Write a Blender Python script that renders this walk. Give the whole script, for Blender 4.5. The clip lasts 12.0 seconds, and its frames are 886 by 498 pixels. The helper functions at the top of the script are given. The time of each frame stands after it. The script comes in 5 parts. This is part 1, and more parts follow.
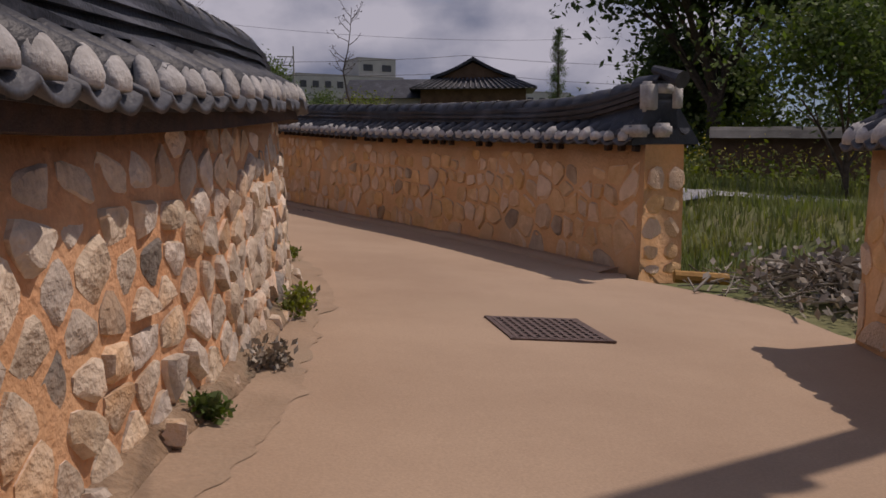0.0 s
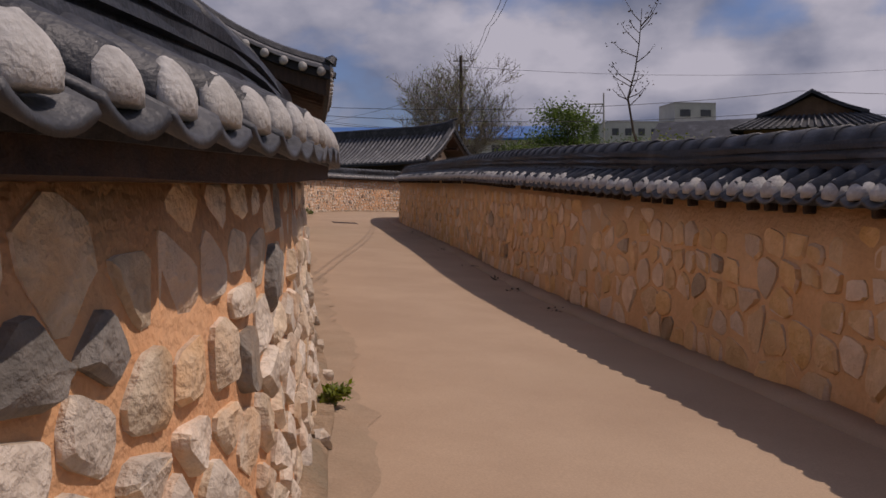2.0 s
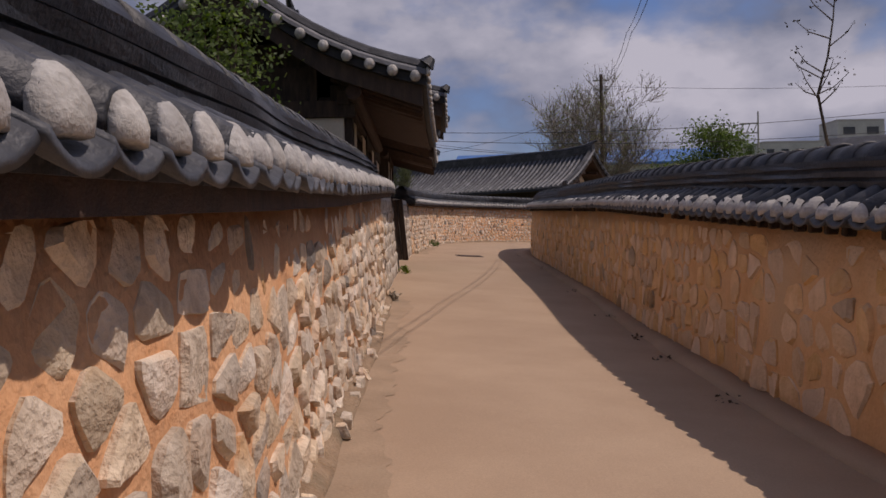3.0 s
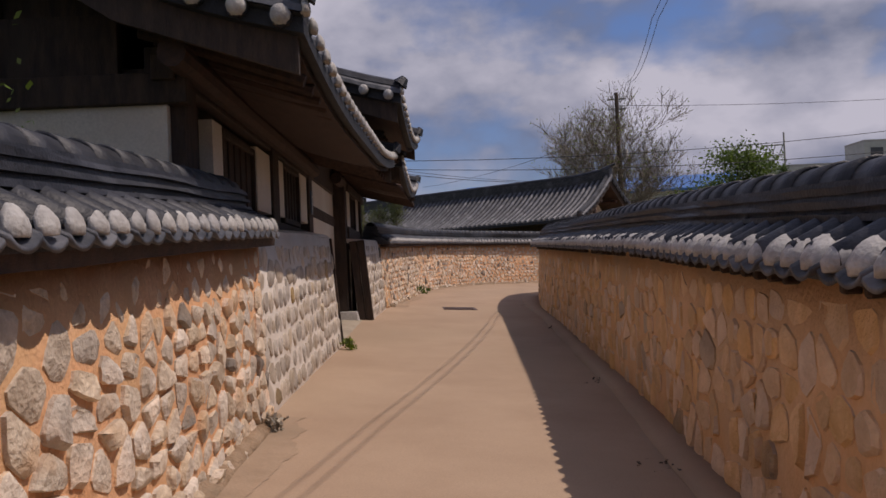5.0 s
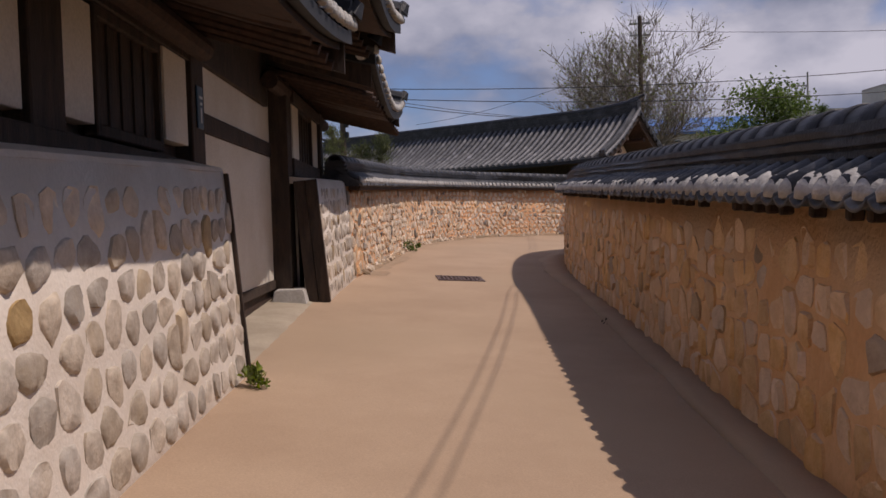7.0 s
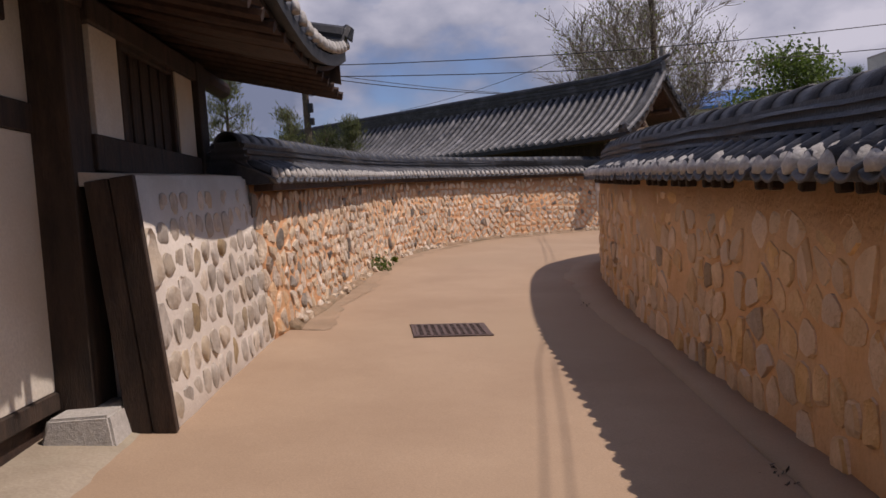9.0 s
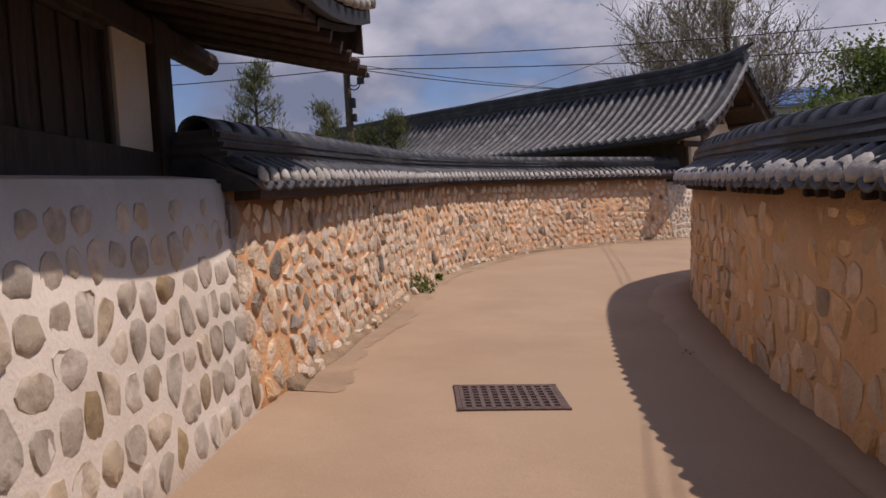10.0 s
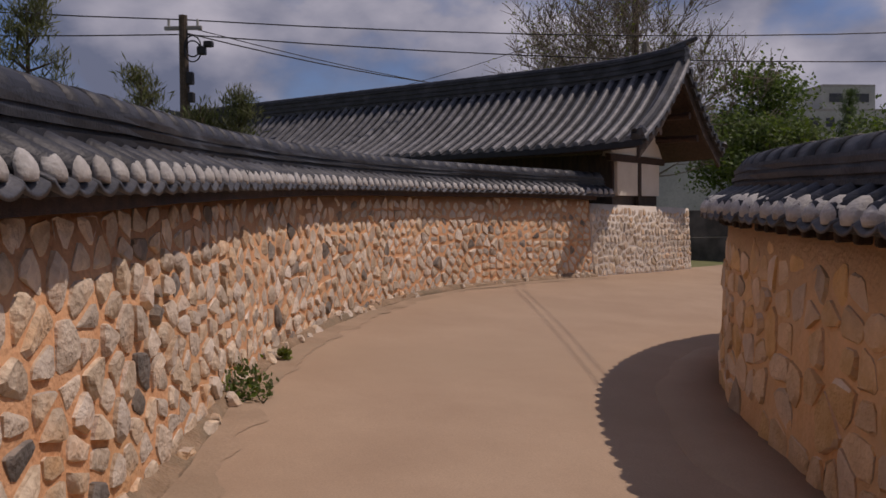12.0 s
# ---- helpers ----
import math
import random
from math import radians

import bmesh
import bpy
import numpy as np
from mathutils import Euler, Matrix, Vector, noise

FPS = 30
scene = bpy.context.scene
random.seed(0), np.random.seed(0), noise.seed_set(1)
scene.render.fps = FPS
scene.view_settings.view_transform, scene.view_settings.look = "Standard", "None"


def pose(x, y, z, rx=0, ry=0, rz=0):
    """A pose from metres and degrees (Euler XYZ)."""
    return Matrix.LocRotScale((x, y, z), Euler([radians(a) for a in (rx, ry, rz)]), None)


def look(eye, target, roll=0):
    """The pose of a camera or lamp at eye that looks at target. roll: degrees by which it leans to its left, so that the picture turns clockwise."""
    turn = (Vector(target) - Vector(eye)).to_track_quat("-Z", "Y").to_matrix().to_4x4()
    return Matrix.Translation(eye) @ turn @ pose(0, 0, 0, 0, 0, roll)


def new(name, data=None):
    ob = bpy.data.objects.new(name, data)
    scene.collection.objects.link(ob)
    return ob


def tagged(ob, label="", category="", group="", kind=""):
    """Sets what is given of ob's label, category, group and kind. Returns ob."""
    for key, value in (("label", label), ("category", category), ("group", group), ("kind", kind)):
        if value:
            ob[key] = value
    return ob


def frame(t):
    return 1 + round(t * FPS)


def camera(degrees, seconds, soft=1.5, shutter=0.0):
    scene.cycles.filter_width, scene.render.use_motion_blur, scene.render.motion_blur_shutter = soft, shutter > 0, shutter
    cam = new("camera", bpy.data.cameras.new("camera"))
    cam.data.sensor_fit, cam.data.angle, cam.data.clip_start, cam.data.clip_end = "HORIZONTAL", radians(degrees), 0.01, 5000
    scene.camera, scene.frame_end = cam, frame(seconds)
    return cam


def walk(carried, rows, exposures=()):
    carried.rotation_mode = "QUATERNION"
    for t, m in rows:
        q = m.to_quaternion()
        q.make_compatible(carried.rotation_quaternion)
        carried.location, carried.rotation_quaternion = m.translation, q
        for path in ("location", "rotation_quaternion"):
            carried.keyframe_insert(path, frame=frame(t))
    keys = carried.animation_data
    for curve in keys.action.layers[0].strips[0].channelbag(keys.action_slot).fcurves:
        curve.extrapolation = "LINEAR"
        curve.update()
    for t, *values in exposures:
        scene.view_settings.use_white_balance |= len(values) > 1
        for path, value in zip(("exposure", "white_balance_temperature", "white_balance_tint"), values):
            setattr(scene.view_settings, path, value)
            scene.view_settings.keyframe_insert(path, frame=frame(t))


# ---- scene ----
cam = camera(54.0, 12.0, soft=1.6)
ROWS = [
    (0.0, 1.193, -2.394, 0.844, -21.20, -6.02, 0.39),
    (0.5, 1.738, -1.142, 0.887, -16.27, -4.63, -0.24),
    (1.0, 2.288, 0.101, 0.980, -14.16, -5.04, -0.57),
    (1.5, 2.746, 1.406, 1.024, -9.10, -3.37, 1.08),
    (2.0, 3.040, 2.745, 1.056, -0.73, -2.61, 0.58),
    (2.5, 3.195, 4.160, 1.102, 5.51, -1.15, -1.14),
    (3.0, 3.287, 5.551, 1.155, 8.64, -0.64, 1.12),
    (4.8, 3.316, 10.220, 1.466, 9.87, 1.79, 2.17),
    (5.0, 3.275, 10.806, 1.468, 9.76, 1.61, 2.51),
    (5.5, 3.063, 12.194, 1.501, 9.73, 0.10, 2.51),
    (6.0, 2.810, 13.577, 1.536, 9.30, -1.22, 2.04),
    (6.5, 2.537, 15.004, 1.585, 9.30, -2.03, 1.78),
    (7.0, 2.329, 16.357, 1.656, 9.40, -2.12, 1.66),
    (8.8, 1.664, 21.356, 1.819, 8.92, -2.73, 4.05),
    (9.0, 1.613, 21.861, 1.840, 8.97, -2.73, 4.22),
    (9.5, 1.451, 23.046, 1.887, 9.24, -2.45, 4.17),
    (10.0, 1.200, 24.216, 1.954, 12.31, -2.46, 3.72),
    (10.5, 0.928, 25.468, 2.027, 11.89, -2.93, 4.25),
    (11.0, 0.738, 26.745, 2.092, 6.45, -3.74, 2.90),
    (11.5, 0.448, 28.047, 2.154, 4.68, -3.55, 1.76),
    (12.0, 0.136, 29.361, 2.185, 3.18, -2.39, 0.67),
]
EXPOSURE = [(0.0, 0.03, 6930, 24), (2.0, 0.07, 6950, 24), (3.0, 0.17, 6930, 24), (5.5, 0.28, 6860, 23), (9.0, 0.46, 6880, 23), (10.5, 0.36, 6880, 24), (11.0, 0.22, 6930, 25), (12.0, -0.05, 6930, 25)]
walk(cam, [(t, pose(x, y, z, 90 + pitch, roll, yaw)) for t, x, y, z, yaw, pitch, roll in ROWS], EXPOSURE)

# ---- sky, sun ----
SUN_DIR = Vector((0.71, 0.10, 1.20)).normalized()
world = bpy.data.worlds.new("sky")
scene.world = world
world.use_nodes = True
wn, wl = world.node_tree.nodes, world.node_tree.links
wn.clear()
w_out, w_bg = wn.new("ShaderNodeOutputWorld"), wn.new("ShaderNodeBackground")
w_sky, w_mix = wn.new("ShaderNodeTexSky"), wn.new("ShaderNodeMix")
w_sky.sky_type, w_sky.sun_disc = "NISHITA", False
w_sky.sun_elevation = math.asin(SUN_DIR.z)
w_sky.sun_rotation = math.atan2(SUN_DIR.x, SUN_DIR.y)
w_co, w_map, w_n1, w_n2, w_cover, w_up = (wn.new("ShaderNode" + k) for k in ("TexCoord", "Mapping", "TexNoise", "TexNoise", "ValToRGB", "VectorMath"))
w_diff, w_gain, w_cloud, w_tint = (wn.new("ShaderNode" + k) for k in ("Math", "Math", "ValToRGB", "Mix"))
w_map.inputs["Scale"].default_value = (1.0, 1.0, 1.7)
w_map.inputs["Location"].default_value = (0.35, 0.2, 0.1)
w_up.operation, w_up.inputs[1].default_value = "ADD", (0.03, 0.0, 0.09)
for node in (w_n1, w_n2):
    node.inputs["Scale"].default_value, node.inputs["Detail"].default_value, node.inputs["Roughness"].default_value = 3.1, 9.0, 0.50
w_cover.color_ramp.elements[0].position, w_cover.color_ramp.elements[1].position = 0.41, 0.52
w_diff.operation, w_gain.operation = "SUBTRACT", "MULTIPLY_ADD"
w_gain.inputs[1].default_value, w_gain.inputs[2].default_value = 3.6, 0.40
w_cloud.color_ramp.elements[0].position, w_cloud.color_ramp.elements[1].position = 0.15, 0.85
w_cloud.color_ramp.elements[0].color = (1.55, 1.95, 2.85, 1)
w_cloud.color_ramp.elements[1].color = (4.8, 5.1, 5.9, 1)
w_mix.data_type = w_tint.data_type = "RGBA"
w_tint.blend_type = "MULTIPLY"
w_tint.inputs["Factor"].default_value = 1.0
w_tint.inputs["B"].default_value = (0.50, 0.66, 0.92, 1)
wl.new(w_co.outputs["Generated"], w_map.inputs["Vector"])
wl.new(w_map.outputs["Vector"], w_n1.inputs["Vector"])
wl.new(w_map.outputs["Vector"], w_up.inputs[0])
wl.new(w_up.outputs["Vector"], w_n2.inputs["Vector"])
wl.new(w_n1.outputs["Fac"], w_cover.inputs["Fac"])
wl.new(w_n1.outputs["Fac"], w_diff.inputs[0])
wl.new(w_n2.outputs["Fac"], w_diff.inputs[1])
wl.new(w_diff.outputs["Value"], w_gain.inputs[0])
wl.new(w_gain.outputs["Value"], w_cloud.inputs["Fac"])
wl.new(w_sky.outputs["Color"], w_tint.inputs["A"])
wl.new(w_cover.outputs["Color"], w_mix.inputs["Factor"])
wl.new(w_tint.outputs["Result"], w_mix.inputs["A"])
wl.new(w_cloud.outputs["Color"], w_mix.inputs["B"])
wl.new(w_mix.outputs["Result"], w_bg.inputs["Color"])
w_bg.inputs["Strength"].default_value = 0.080
wl.new(w_bg.outputs["Background"], w_out.inputs["Surface"])

sun = new("sun", bpy.data.lights.new("sun", "SUN"))
sun.data.energy, sun.data.angle, sun.data.color = 2.2, radians(0.53), (1.0, 0.94, 0.84)
sun.matrix_world = look(SUN_DIR * 50, (0, 0, 0))


# ---- materials ----
def mat(name, c1, c2, scale=6.0, rough=0.85, bump=0.3, fine=60.0, c3=None, vary=0.0, metal=0.0, dist=0.01, stretch=(1, 1, 1), sat=(0.75, 1.2), grain=0.35):
    """Two colours mixed by a coarse noise, a third by stains, lightness varied from object to object, relief from a fine noise."""
    m = bpy.data.materials.new(name)
    m.use_nodes = True
    n, l = m.node_tree.nodes, m.node_tree.links
    b = n["Principled BSDF"]
    b.inputs["Roughness"].default_value, b.inputs["Metallic"].default_value = rough, metal
    co, mp = n.new("ShaderNodeTexCoord"), n.new("ShaderNodeMapping")
    geo = n.new("ShaderNodeNewGeometry")
    mp.inputs["Scale"].default_value = stretch
    l.new(geo.outputs["Position"], mp.inputs["Vector"])
    a, f = n.new("ShaderNodeTexNoise"), n.new("ShaderNodeTexNoise")
    a.inputs["Scale"].default_value, a.inputs["Detail"].default_value, a.inputs["Roughness"].default_value = scale, 6.0, 0.62
    f.inputs["Scale"].default_value, f.inputs["Detail"].default_value = fine, 4.0
    l.new(mp.outputs["Vector"], a.inputs["Vector"])
    l.new(mp.outputs["Vector"], f.inputs["Vector"])
    r = n.new("ShaderNodeValToRGB")
    r.color_ramp.elements[0].position, r.color_ramp.elements[1].position = 0.36, 0.64
    r.color_ramp.elements[0].color, r.color_ramp.elements[1].color = (*c1, 1), (*c2, 1)
    l.new(a.outputs["Fac"], r.inputs["Fac"])
    last = r.outputs["Color"]
    g = n.new("ShaderNodeMix")
    g.data_type, g.blend_type = "RGBA", "MULTIPLY"
    g.inputs["Factor"].default_value = grain
    l.new(last, g.inputs["A"])
    l.new(f.outputs["Fac"], g.inputs["B"])
    last = g.outputs["Result"]
    if c3:
        s, sr, sm = n.new("ShaderNodeTexNoise"), n.new("ShaderNodeValToRGB"), n.new("ShaderNodeMix")
        s.inputs["Scale"].default_value, s.inputs["Detail"].default_value = scale * 0.37, 5.0
        sr.color_ramp.elements[0].position, sr.color_ramp.elements[1].position = 0.52, 0.7
        sm.data_type = "RGBA"
        l.new(mp.outputs["Vector"], s.inputs["Vector"])
        l.new(s.outputs["Fac"], sr.inputs["Fac"])
        l.new(sr.outputs["Color"], sm.inputs["Factor"])
        l.new(last, sm.inputs["A"])
        sm.inputs["B"].default_value = (*c3, 1)
        last = sm.outputs["Result"]
    if vary:
        o, hv, mr = n.new("ShaderNodeObjectInfo"), n.new("ShaderNodeHueSaturation"), n.new("ShaderNodeMapRange")
        isl, ad, fr = n.new("ShaderNodeNewGeometry"), n.new("ShaderNodeMath"), n.new("ShaderNodeMath")
        fr.operation = "FRACT"
        l.new(o.outputs["Random"], ad.inputs[0])
        l.new(isl.outputs["Random Per Island"], ad.inputs[1])
        l.new(ad.outputs["Value"], fr.inputs[0])
        mr.inputs["To Min"].default_value, mr.inputs["To Max"].default_value = 1 - vary, 1 + vary * 0.8
        l.new(fr.outputs["Value"], mr.inputs["Value"])
        l.new(mr.outputs["Result"], hv.inputs["Value"])
        m2 = n.new("ShaderNodeMapRange")
        k = n.new("ShaderNodeMath")
        k.operation = "MULTIPLY"
        k.inputs[1].default_value = 7.31
        k2 = n.new("ShaderNodeMath")
        k2.operation = "FRACT"
        l.new(fr.outputs["Value"], k.inputs[0])
        l.new(k.outputs["Value"], k2.inputs[0])
        m2.inputs["To Min"].default_value, m2.inputs["To Max"].default_value = sat
        l.new(k2.outputs["Value"], m2.inputs["Value"])
        l.new(m2.outputs["Result"], hv.inputs["Saturation"])
        l.new(last, hv.inputs["Color"])
        last = hv.outputs["Color"]
    l.new(last, b.inputs["Base Color"])
    if bump:
        bp, ad2 = n.new("ShaderNodeBump"), n.new("ShaderNodeMath")
        bp.inputs["Strength"].default_value, bp.inputs["Distance"].default_value = bump, dist
        l.new(f.outputs["Fac"], ad2.inputs[0])
        l.new(a.outputs["Fac"], ad2.inputs[1])
        l.new(ad2.outputs["Value"], bp.inputs["Height"])
        l.new(bp.outputs["Normal"], b.inputs["Normal"])
    return m


M_LANE = mat("lane_concrete", (0.445, 0.308, 0.203), (0.52, 0.37, 0.248), 0.7, 0.9, 0.14, 90, c3=(0.39, 0.28, 0.185))
M_EARTH = mat("crumbled_earth", (0.30, 0.20, 0.12), (0.44, 0.31, 0.20), 6.0, 0.95, 0.8, 40, c3=(0.22, 0.17, 0.11), dist=0.03)
M_DIRT = mat("trodden_dirt", (0.37, 0.262, 0.172), (0.47, 0.335, 0.225), 2.5, 0.95, 0.4, 60, c3=(0.33, 0.245, 0.165))
M_SOIL = mat("soil_grass", (0.14, 0.17, 0.05), (0.24, 0.22, 0.10), 0.8, 0.95, 0.5, 25, c3=(0.07, 0.11, 0.03))
M_CLAY = mat("clay_mortar", (0.74, 0.37, 0.175), (0.84, 0.48, 0.26), 3.0, 0.95, 0.7, 35, c3=(0.58, 0.34, 0.17), dist=0.02)
M_CLAY_R = mat("ochre_clay", (0.74, 0.41, 0.185), (0.85, 0.52, 0.27), 2.2, 0.95, 0.6, 30, c3=(0.62, 0.41, 0.235), grain=0.2, dist=0.018)
M_STONE = mat("field_stone", (0.55, 0.435, 0.32), (0.80, 0.67, 0.52), 7.0, 0.92, 0.85, 28, c3=(0.68, 0.45, 0.275), grain=0.22, vary=0.24, dist=0.02, sat=(0.75, 1.2))
M_STONE_D = mat("dark_field_stone", (0.19, 0.165, 0.14), (0.33, 0.285, 0.235), 8.0, 0.9, 0.9, 30, c3=(0.42, 0.31, 0.22), grain=0.3, vary=0.3, dist=0.02)
M_STONE_R = mat("clay_washed_stone", (0.71, 0.45, 0.235), (0.86, 0.59, 0.345), 7.0, 0.92, 0.7, 45, c3=(0.62, 0.42, 0.25), grain=0.15, vary=0.14, dist=0.02)
M_STONE_RD = mat("brown_wall_stone", (0.40, 0.275, 0.17), (0.55, 0.40, 0.25), 7.0, 0.92, 0.7, 45, c3=(0.58, 0.40, 0.24), grain=0.2, vary=0.25, dist=0.02)
M_COB = mat("round_cobble", (0.42, 0.355, 0.285), (0.62, 0.535, 0.44), 11.0, 0.85, 0.5, 45, c3=(0.46, 0.38, 0.285), vary=0.25, grain=0.25)
M_COB_D = mat("ochre_cobble", (0.36, 0.255, 0.14), (0.50, 0.37, 0.21), 11.0, 0.85, 0.5, 45, c3=(0.28, 0.22, 0.16), vary=0.3)
M_LIME = mat("lime_mortar", (0.68, 0.60, 0.515), (0.76, 0.685, 0.60), 3.0, 0.95, 0.5, 45, c3=(0.60, 0.52, 0.435), grain=0.2)
M_TILE = mat("grey_roof_tile", (0.018, 0.020, 0.026), (0.044, 0.047, 0.057), 7.0, 0.55, 0.5, 50, c3=(0.07, 0.074, 0.086), vary=0.3)
# House roof bed: shade between the tile rows is put into this near-black.
M_BED = mat("shade_dark_trough_tile", (0.010, 0.011, 0.014), (0.022, 0.024, 0.030), 7.0, 0.7, 0.5, 50)
# House cover tiles: lightened, the sun's glint is part of the colour.
M_COVER = mat("sunlit_cover_tile", (0.075, 0.078, 0.088), (0.15, 0.155, 0.168), 9.0, 0.55, 0.4, 50, c3=(0.20, 0.20, 0.21), vary=0.2)
M_TILE_L = mat("pale_grey_tile", (0.045, 0.048, 0.057), (0.095, 0.10, 0.113), 9.0, 0.55, 0.4, 50, c3=(0.15, 0.15, 0.16), vary=0.25)
M_PLUG = mat("white_lime_plug", (0.42, 0.40, 0.37), (0.64, 0.62, 0.58), 14.0, 0.92, 0.7, 60, c3=(0.40, 0.38, 0.36), vary=0.12)
M_WOOD = mat("dark_timber", (0.028, 0.018, 0.013), (0.075, 0.046, 0.031), 5.0, 0.8, 0.6, 40, c3=(0.045, 0.030, 0.021), stretch=(3, 3, 0.6))
M_WOODR = mat("red_brown_timber", (0.030, 0.015, 0.010), (0.070, 0.034, 0.020), 5.0, 0.8, 0.5, 40, stretch=(3, 3, 3))
M_PLASTER = mat("white_plaster", (0.76, 0.69, 0.58), (0.84, 0.78, 0.68), 1.6, 0.95, 0.3, 50, c3=(0.58, 0.49, 0.38))
M_GRANITE = mat("granite", (0.5, 0.47, 0.43), (0.62, 0.59, 0.55), 30.0, 0.85, 0.4, 120)
M_IRON = mat("rusty_iron", (0.10, 0.065, 0.055), (0.17, 0.11, 0.095), 20.0, 0.7, 0.4, 90)
M_DARKWALL = mat("dark_concrete", (0.05, 0.05, 0.05), (0.10, 0.10, 0.095), 3.0, 0.9, 0.4, 30, c3=(0.14, 0.135, 0.13))
# near-black that paints the shade under the drain bars
M_DARK = mat("drain_shade", (0.012, 0.01, 0.009), (0.02, 0.016, 0.014), 5.0, 0.95, 0.0)
M_CONC = mat("aged_concrete", (0.36, 0.34, 0.31), (0.46, 0.44, 0.40), 3.0, 0.9, 0.4, 50)
M_APRON = mat("worn_concrete", (0.40, 0.33, 0.245), (0.50, 0.42, 0.32), 2.5, 0.9, 0.4, 50, c3=(0.34, 0.31, 0.22))
M_BLUE = mat("blue_sheet_roof", (0.05, 0.16, 0.42), (0.07, 0.20, 0.50), 0.6, 0.5, 0.1, 5)
M_PALE = mat("pale_render", (0.45, 0.45, 0.42), (0.55, 0.55, 0.51), 0.5, 0.9, 0.1, 5)
M_GLASS = mat("dark_window", (0.03, 0.035, 0.04), (0.05, 0.055, 0.06), 1.0, 0.2, 0.0)
M_BARK = mat("bark", (0.07, 0.05, 0.035), (0.14, 0.105, 0.075), 12.0, 0.95, 0.6, 50)
M_TWIG = mat("grey_twig", (0.17, 0.14, 0.105), (0.27, 0.23, 0.18), 12.0, 0.95, 0.3, 50)
M_LEAF = mat("leaf_green", (0.085, 0.15, 0.028), (0.18, 0.25, 0.055), 1.5, 0.7, 0.0, 10, vary=0.4)
M_LEAF_D = mat("leaf_dark", (0.065, 0.12, 0.032), (0.14, 0.21, 0.06), 1.0, 0.6, 0.0, 10, vary=0.4)
M_LEAF_Y = mat("leaf_fresh", (0.16, 0.22, 0.03), (0.28, 0.33, 0.05), 1.5, 0.7, 0.0, 10, vary=0.35)
M_GRASS = mat("field_grass", (0.16, 0.23, 0.05), (0.34, 0.36, 0.11), 1.2, 0.8, 0.0, 10, vary=0.35)
M_BROWN = mat("brown_clay", (0.12, 0.07, 0.04), (0.20, 0.12, 0.07), 3.0, 0.95, 0.5, 30)
M_PINE = mat("pine_needles", (0.09, 0.12, 0.04), (0.19, 0.20, 0.08), 2.0, 0.8, 0.0, 10, vary=0.4)
M_FLOWER = mat("rape_blossom", (0.55, 0.45, 0.03), (0.65, 0.56, 0.06), 2.0, 0.8, 0.0, 10, vary=0.2)
M_STRAW = mat("dry_straw", (0.33, 0.28, 0.21), (0.50, 0.45, 0.37), 6.0, 0.9, 0.2, 40, vary=0.4)
M_CABLE = mat("black_cable", (0.015, 0.015, 0.017), (0.03, 0.03, 0.033), 3.0, 0.6, 0.0)
M_PLATE = mat("blue_plate", (0.03, 0.07, 0.12), (0.04, 0.09, 0.15), 5.0, 0.4, 0.0)
M_PLATEW = mat("white_print", (0.75, 0.75, 0.75), (0.8, 0.8, 0.8), 5.0, 0.5, 0.0)
M_ORANGE = mat("orange_wood", (0.42, 0.22, 0.05), (0.55, 0.30, 0.08), 8.0, 0.8, 0.4, 40)
M_SHEET = mat("silver_sheeting", (0.28, 0.28, 0.28), (0.50, 0.50, 0.50), 5.0, 0.5, 0.8, 20, c3=(0.22, 0.23, 0.17), dist=0.04)



def let_through(m, share):
    """Leaves and blades let part of the light through."""
    n, l = m.node_tree.nodes, m.node_tree.links
    b, out = n["Principled BSDF"], n["Material Output"]
    t, x = n.new("ShaderNodeBsdfTranslucent"), n.new("ShaderNodeMixShader")
    l.new(b.inputs["Base Color"].links[0].from_socket, t.inputs["Color"])
    x.inputs["Fac"].default_value = share
    l.new(b.outputs["BSDF"], x.inputs[1])
    l.new(t.outputs["BSDF"], x.inputs[2])
    l.new(x.outputs["Shader"], out.inputs["Surface"])


for m in (M_LEAF, M_LEAF_D, M_LEAF_Y, M_GRASS, M_PINE):
    let_through(m, 0.4)


# ---- building helpers ----
def mesh_ob(name, verts, faces, material, parent=None, smooth=False, label=""):
    me = bpy.data.meshes.new(name)
    me.from_pydata([tuple(v) for v in verts], [], faces)
    me.materials.append(material)
    if smooth:
        me.polygons.foreach_set("use_smooth", [True] * len(me.polygons))
    me.update()
    ob = new(name, me)
    if parent:
        ob.parent = parent
    if label:
        tagged(ob, label)
    return ob


def part(name, bm, material, parent, label="", smooth=False):
    """Links a bmesh as one mesh object under a thing or a part."""
    me = bpy.data.meshes.new(name)
    bmesh.ops.recalc_face_normals(bm, faces=bm.faces)
    bm.to_mesh(me)
    bm.free()
    me.materials.append(material)
    if smooth:
        me.polygons.foreach_set("use_smooth", [True] * len(me.polygons))
    ob = new(name, me)
    if parent:
        ob.parent = parent
    if label:
        tagged(ob, label)
    return ob


def empty(name, label, category, group="", kind="", at=(0, 0, 0)):
    ob = new(name)
    ob.location = at
    ob.empty_display_size = 0.2
    return tagged(ob, label, category, group, kind)


def box(bm, m, sx, sy, sz, bevel=0.0):
    """A box of that size, centred at the pose m."""
    r = bmesh.ops.create_cube(bm, size=1.0, matrix=m @ Matrix.Diagonal((sx, sy, sz, 1)))
    if bevel:
        edges = list({e for v in r["verts"] for e in v.link_edges})
        bmesh.ops.bevel(bm, geom=edges, offset=bevel, segments=1, affect="EDGES")
    return r


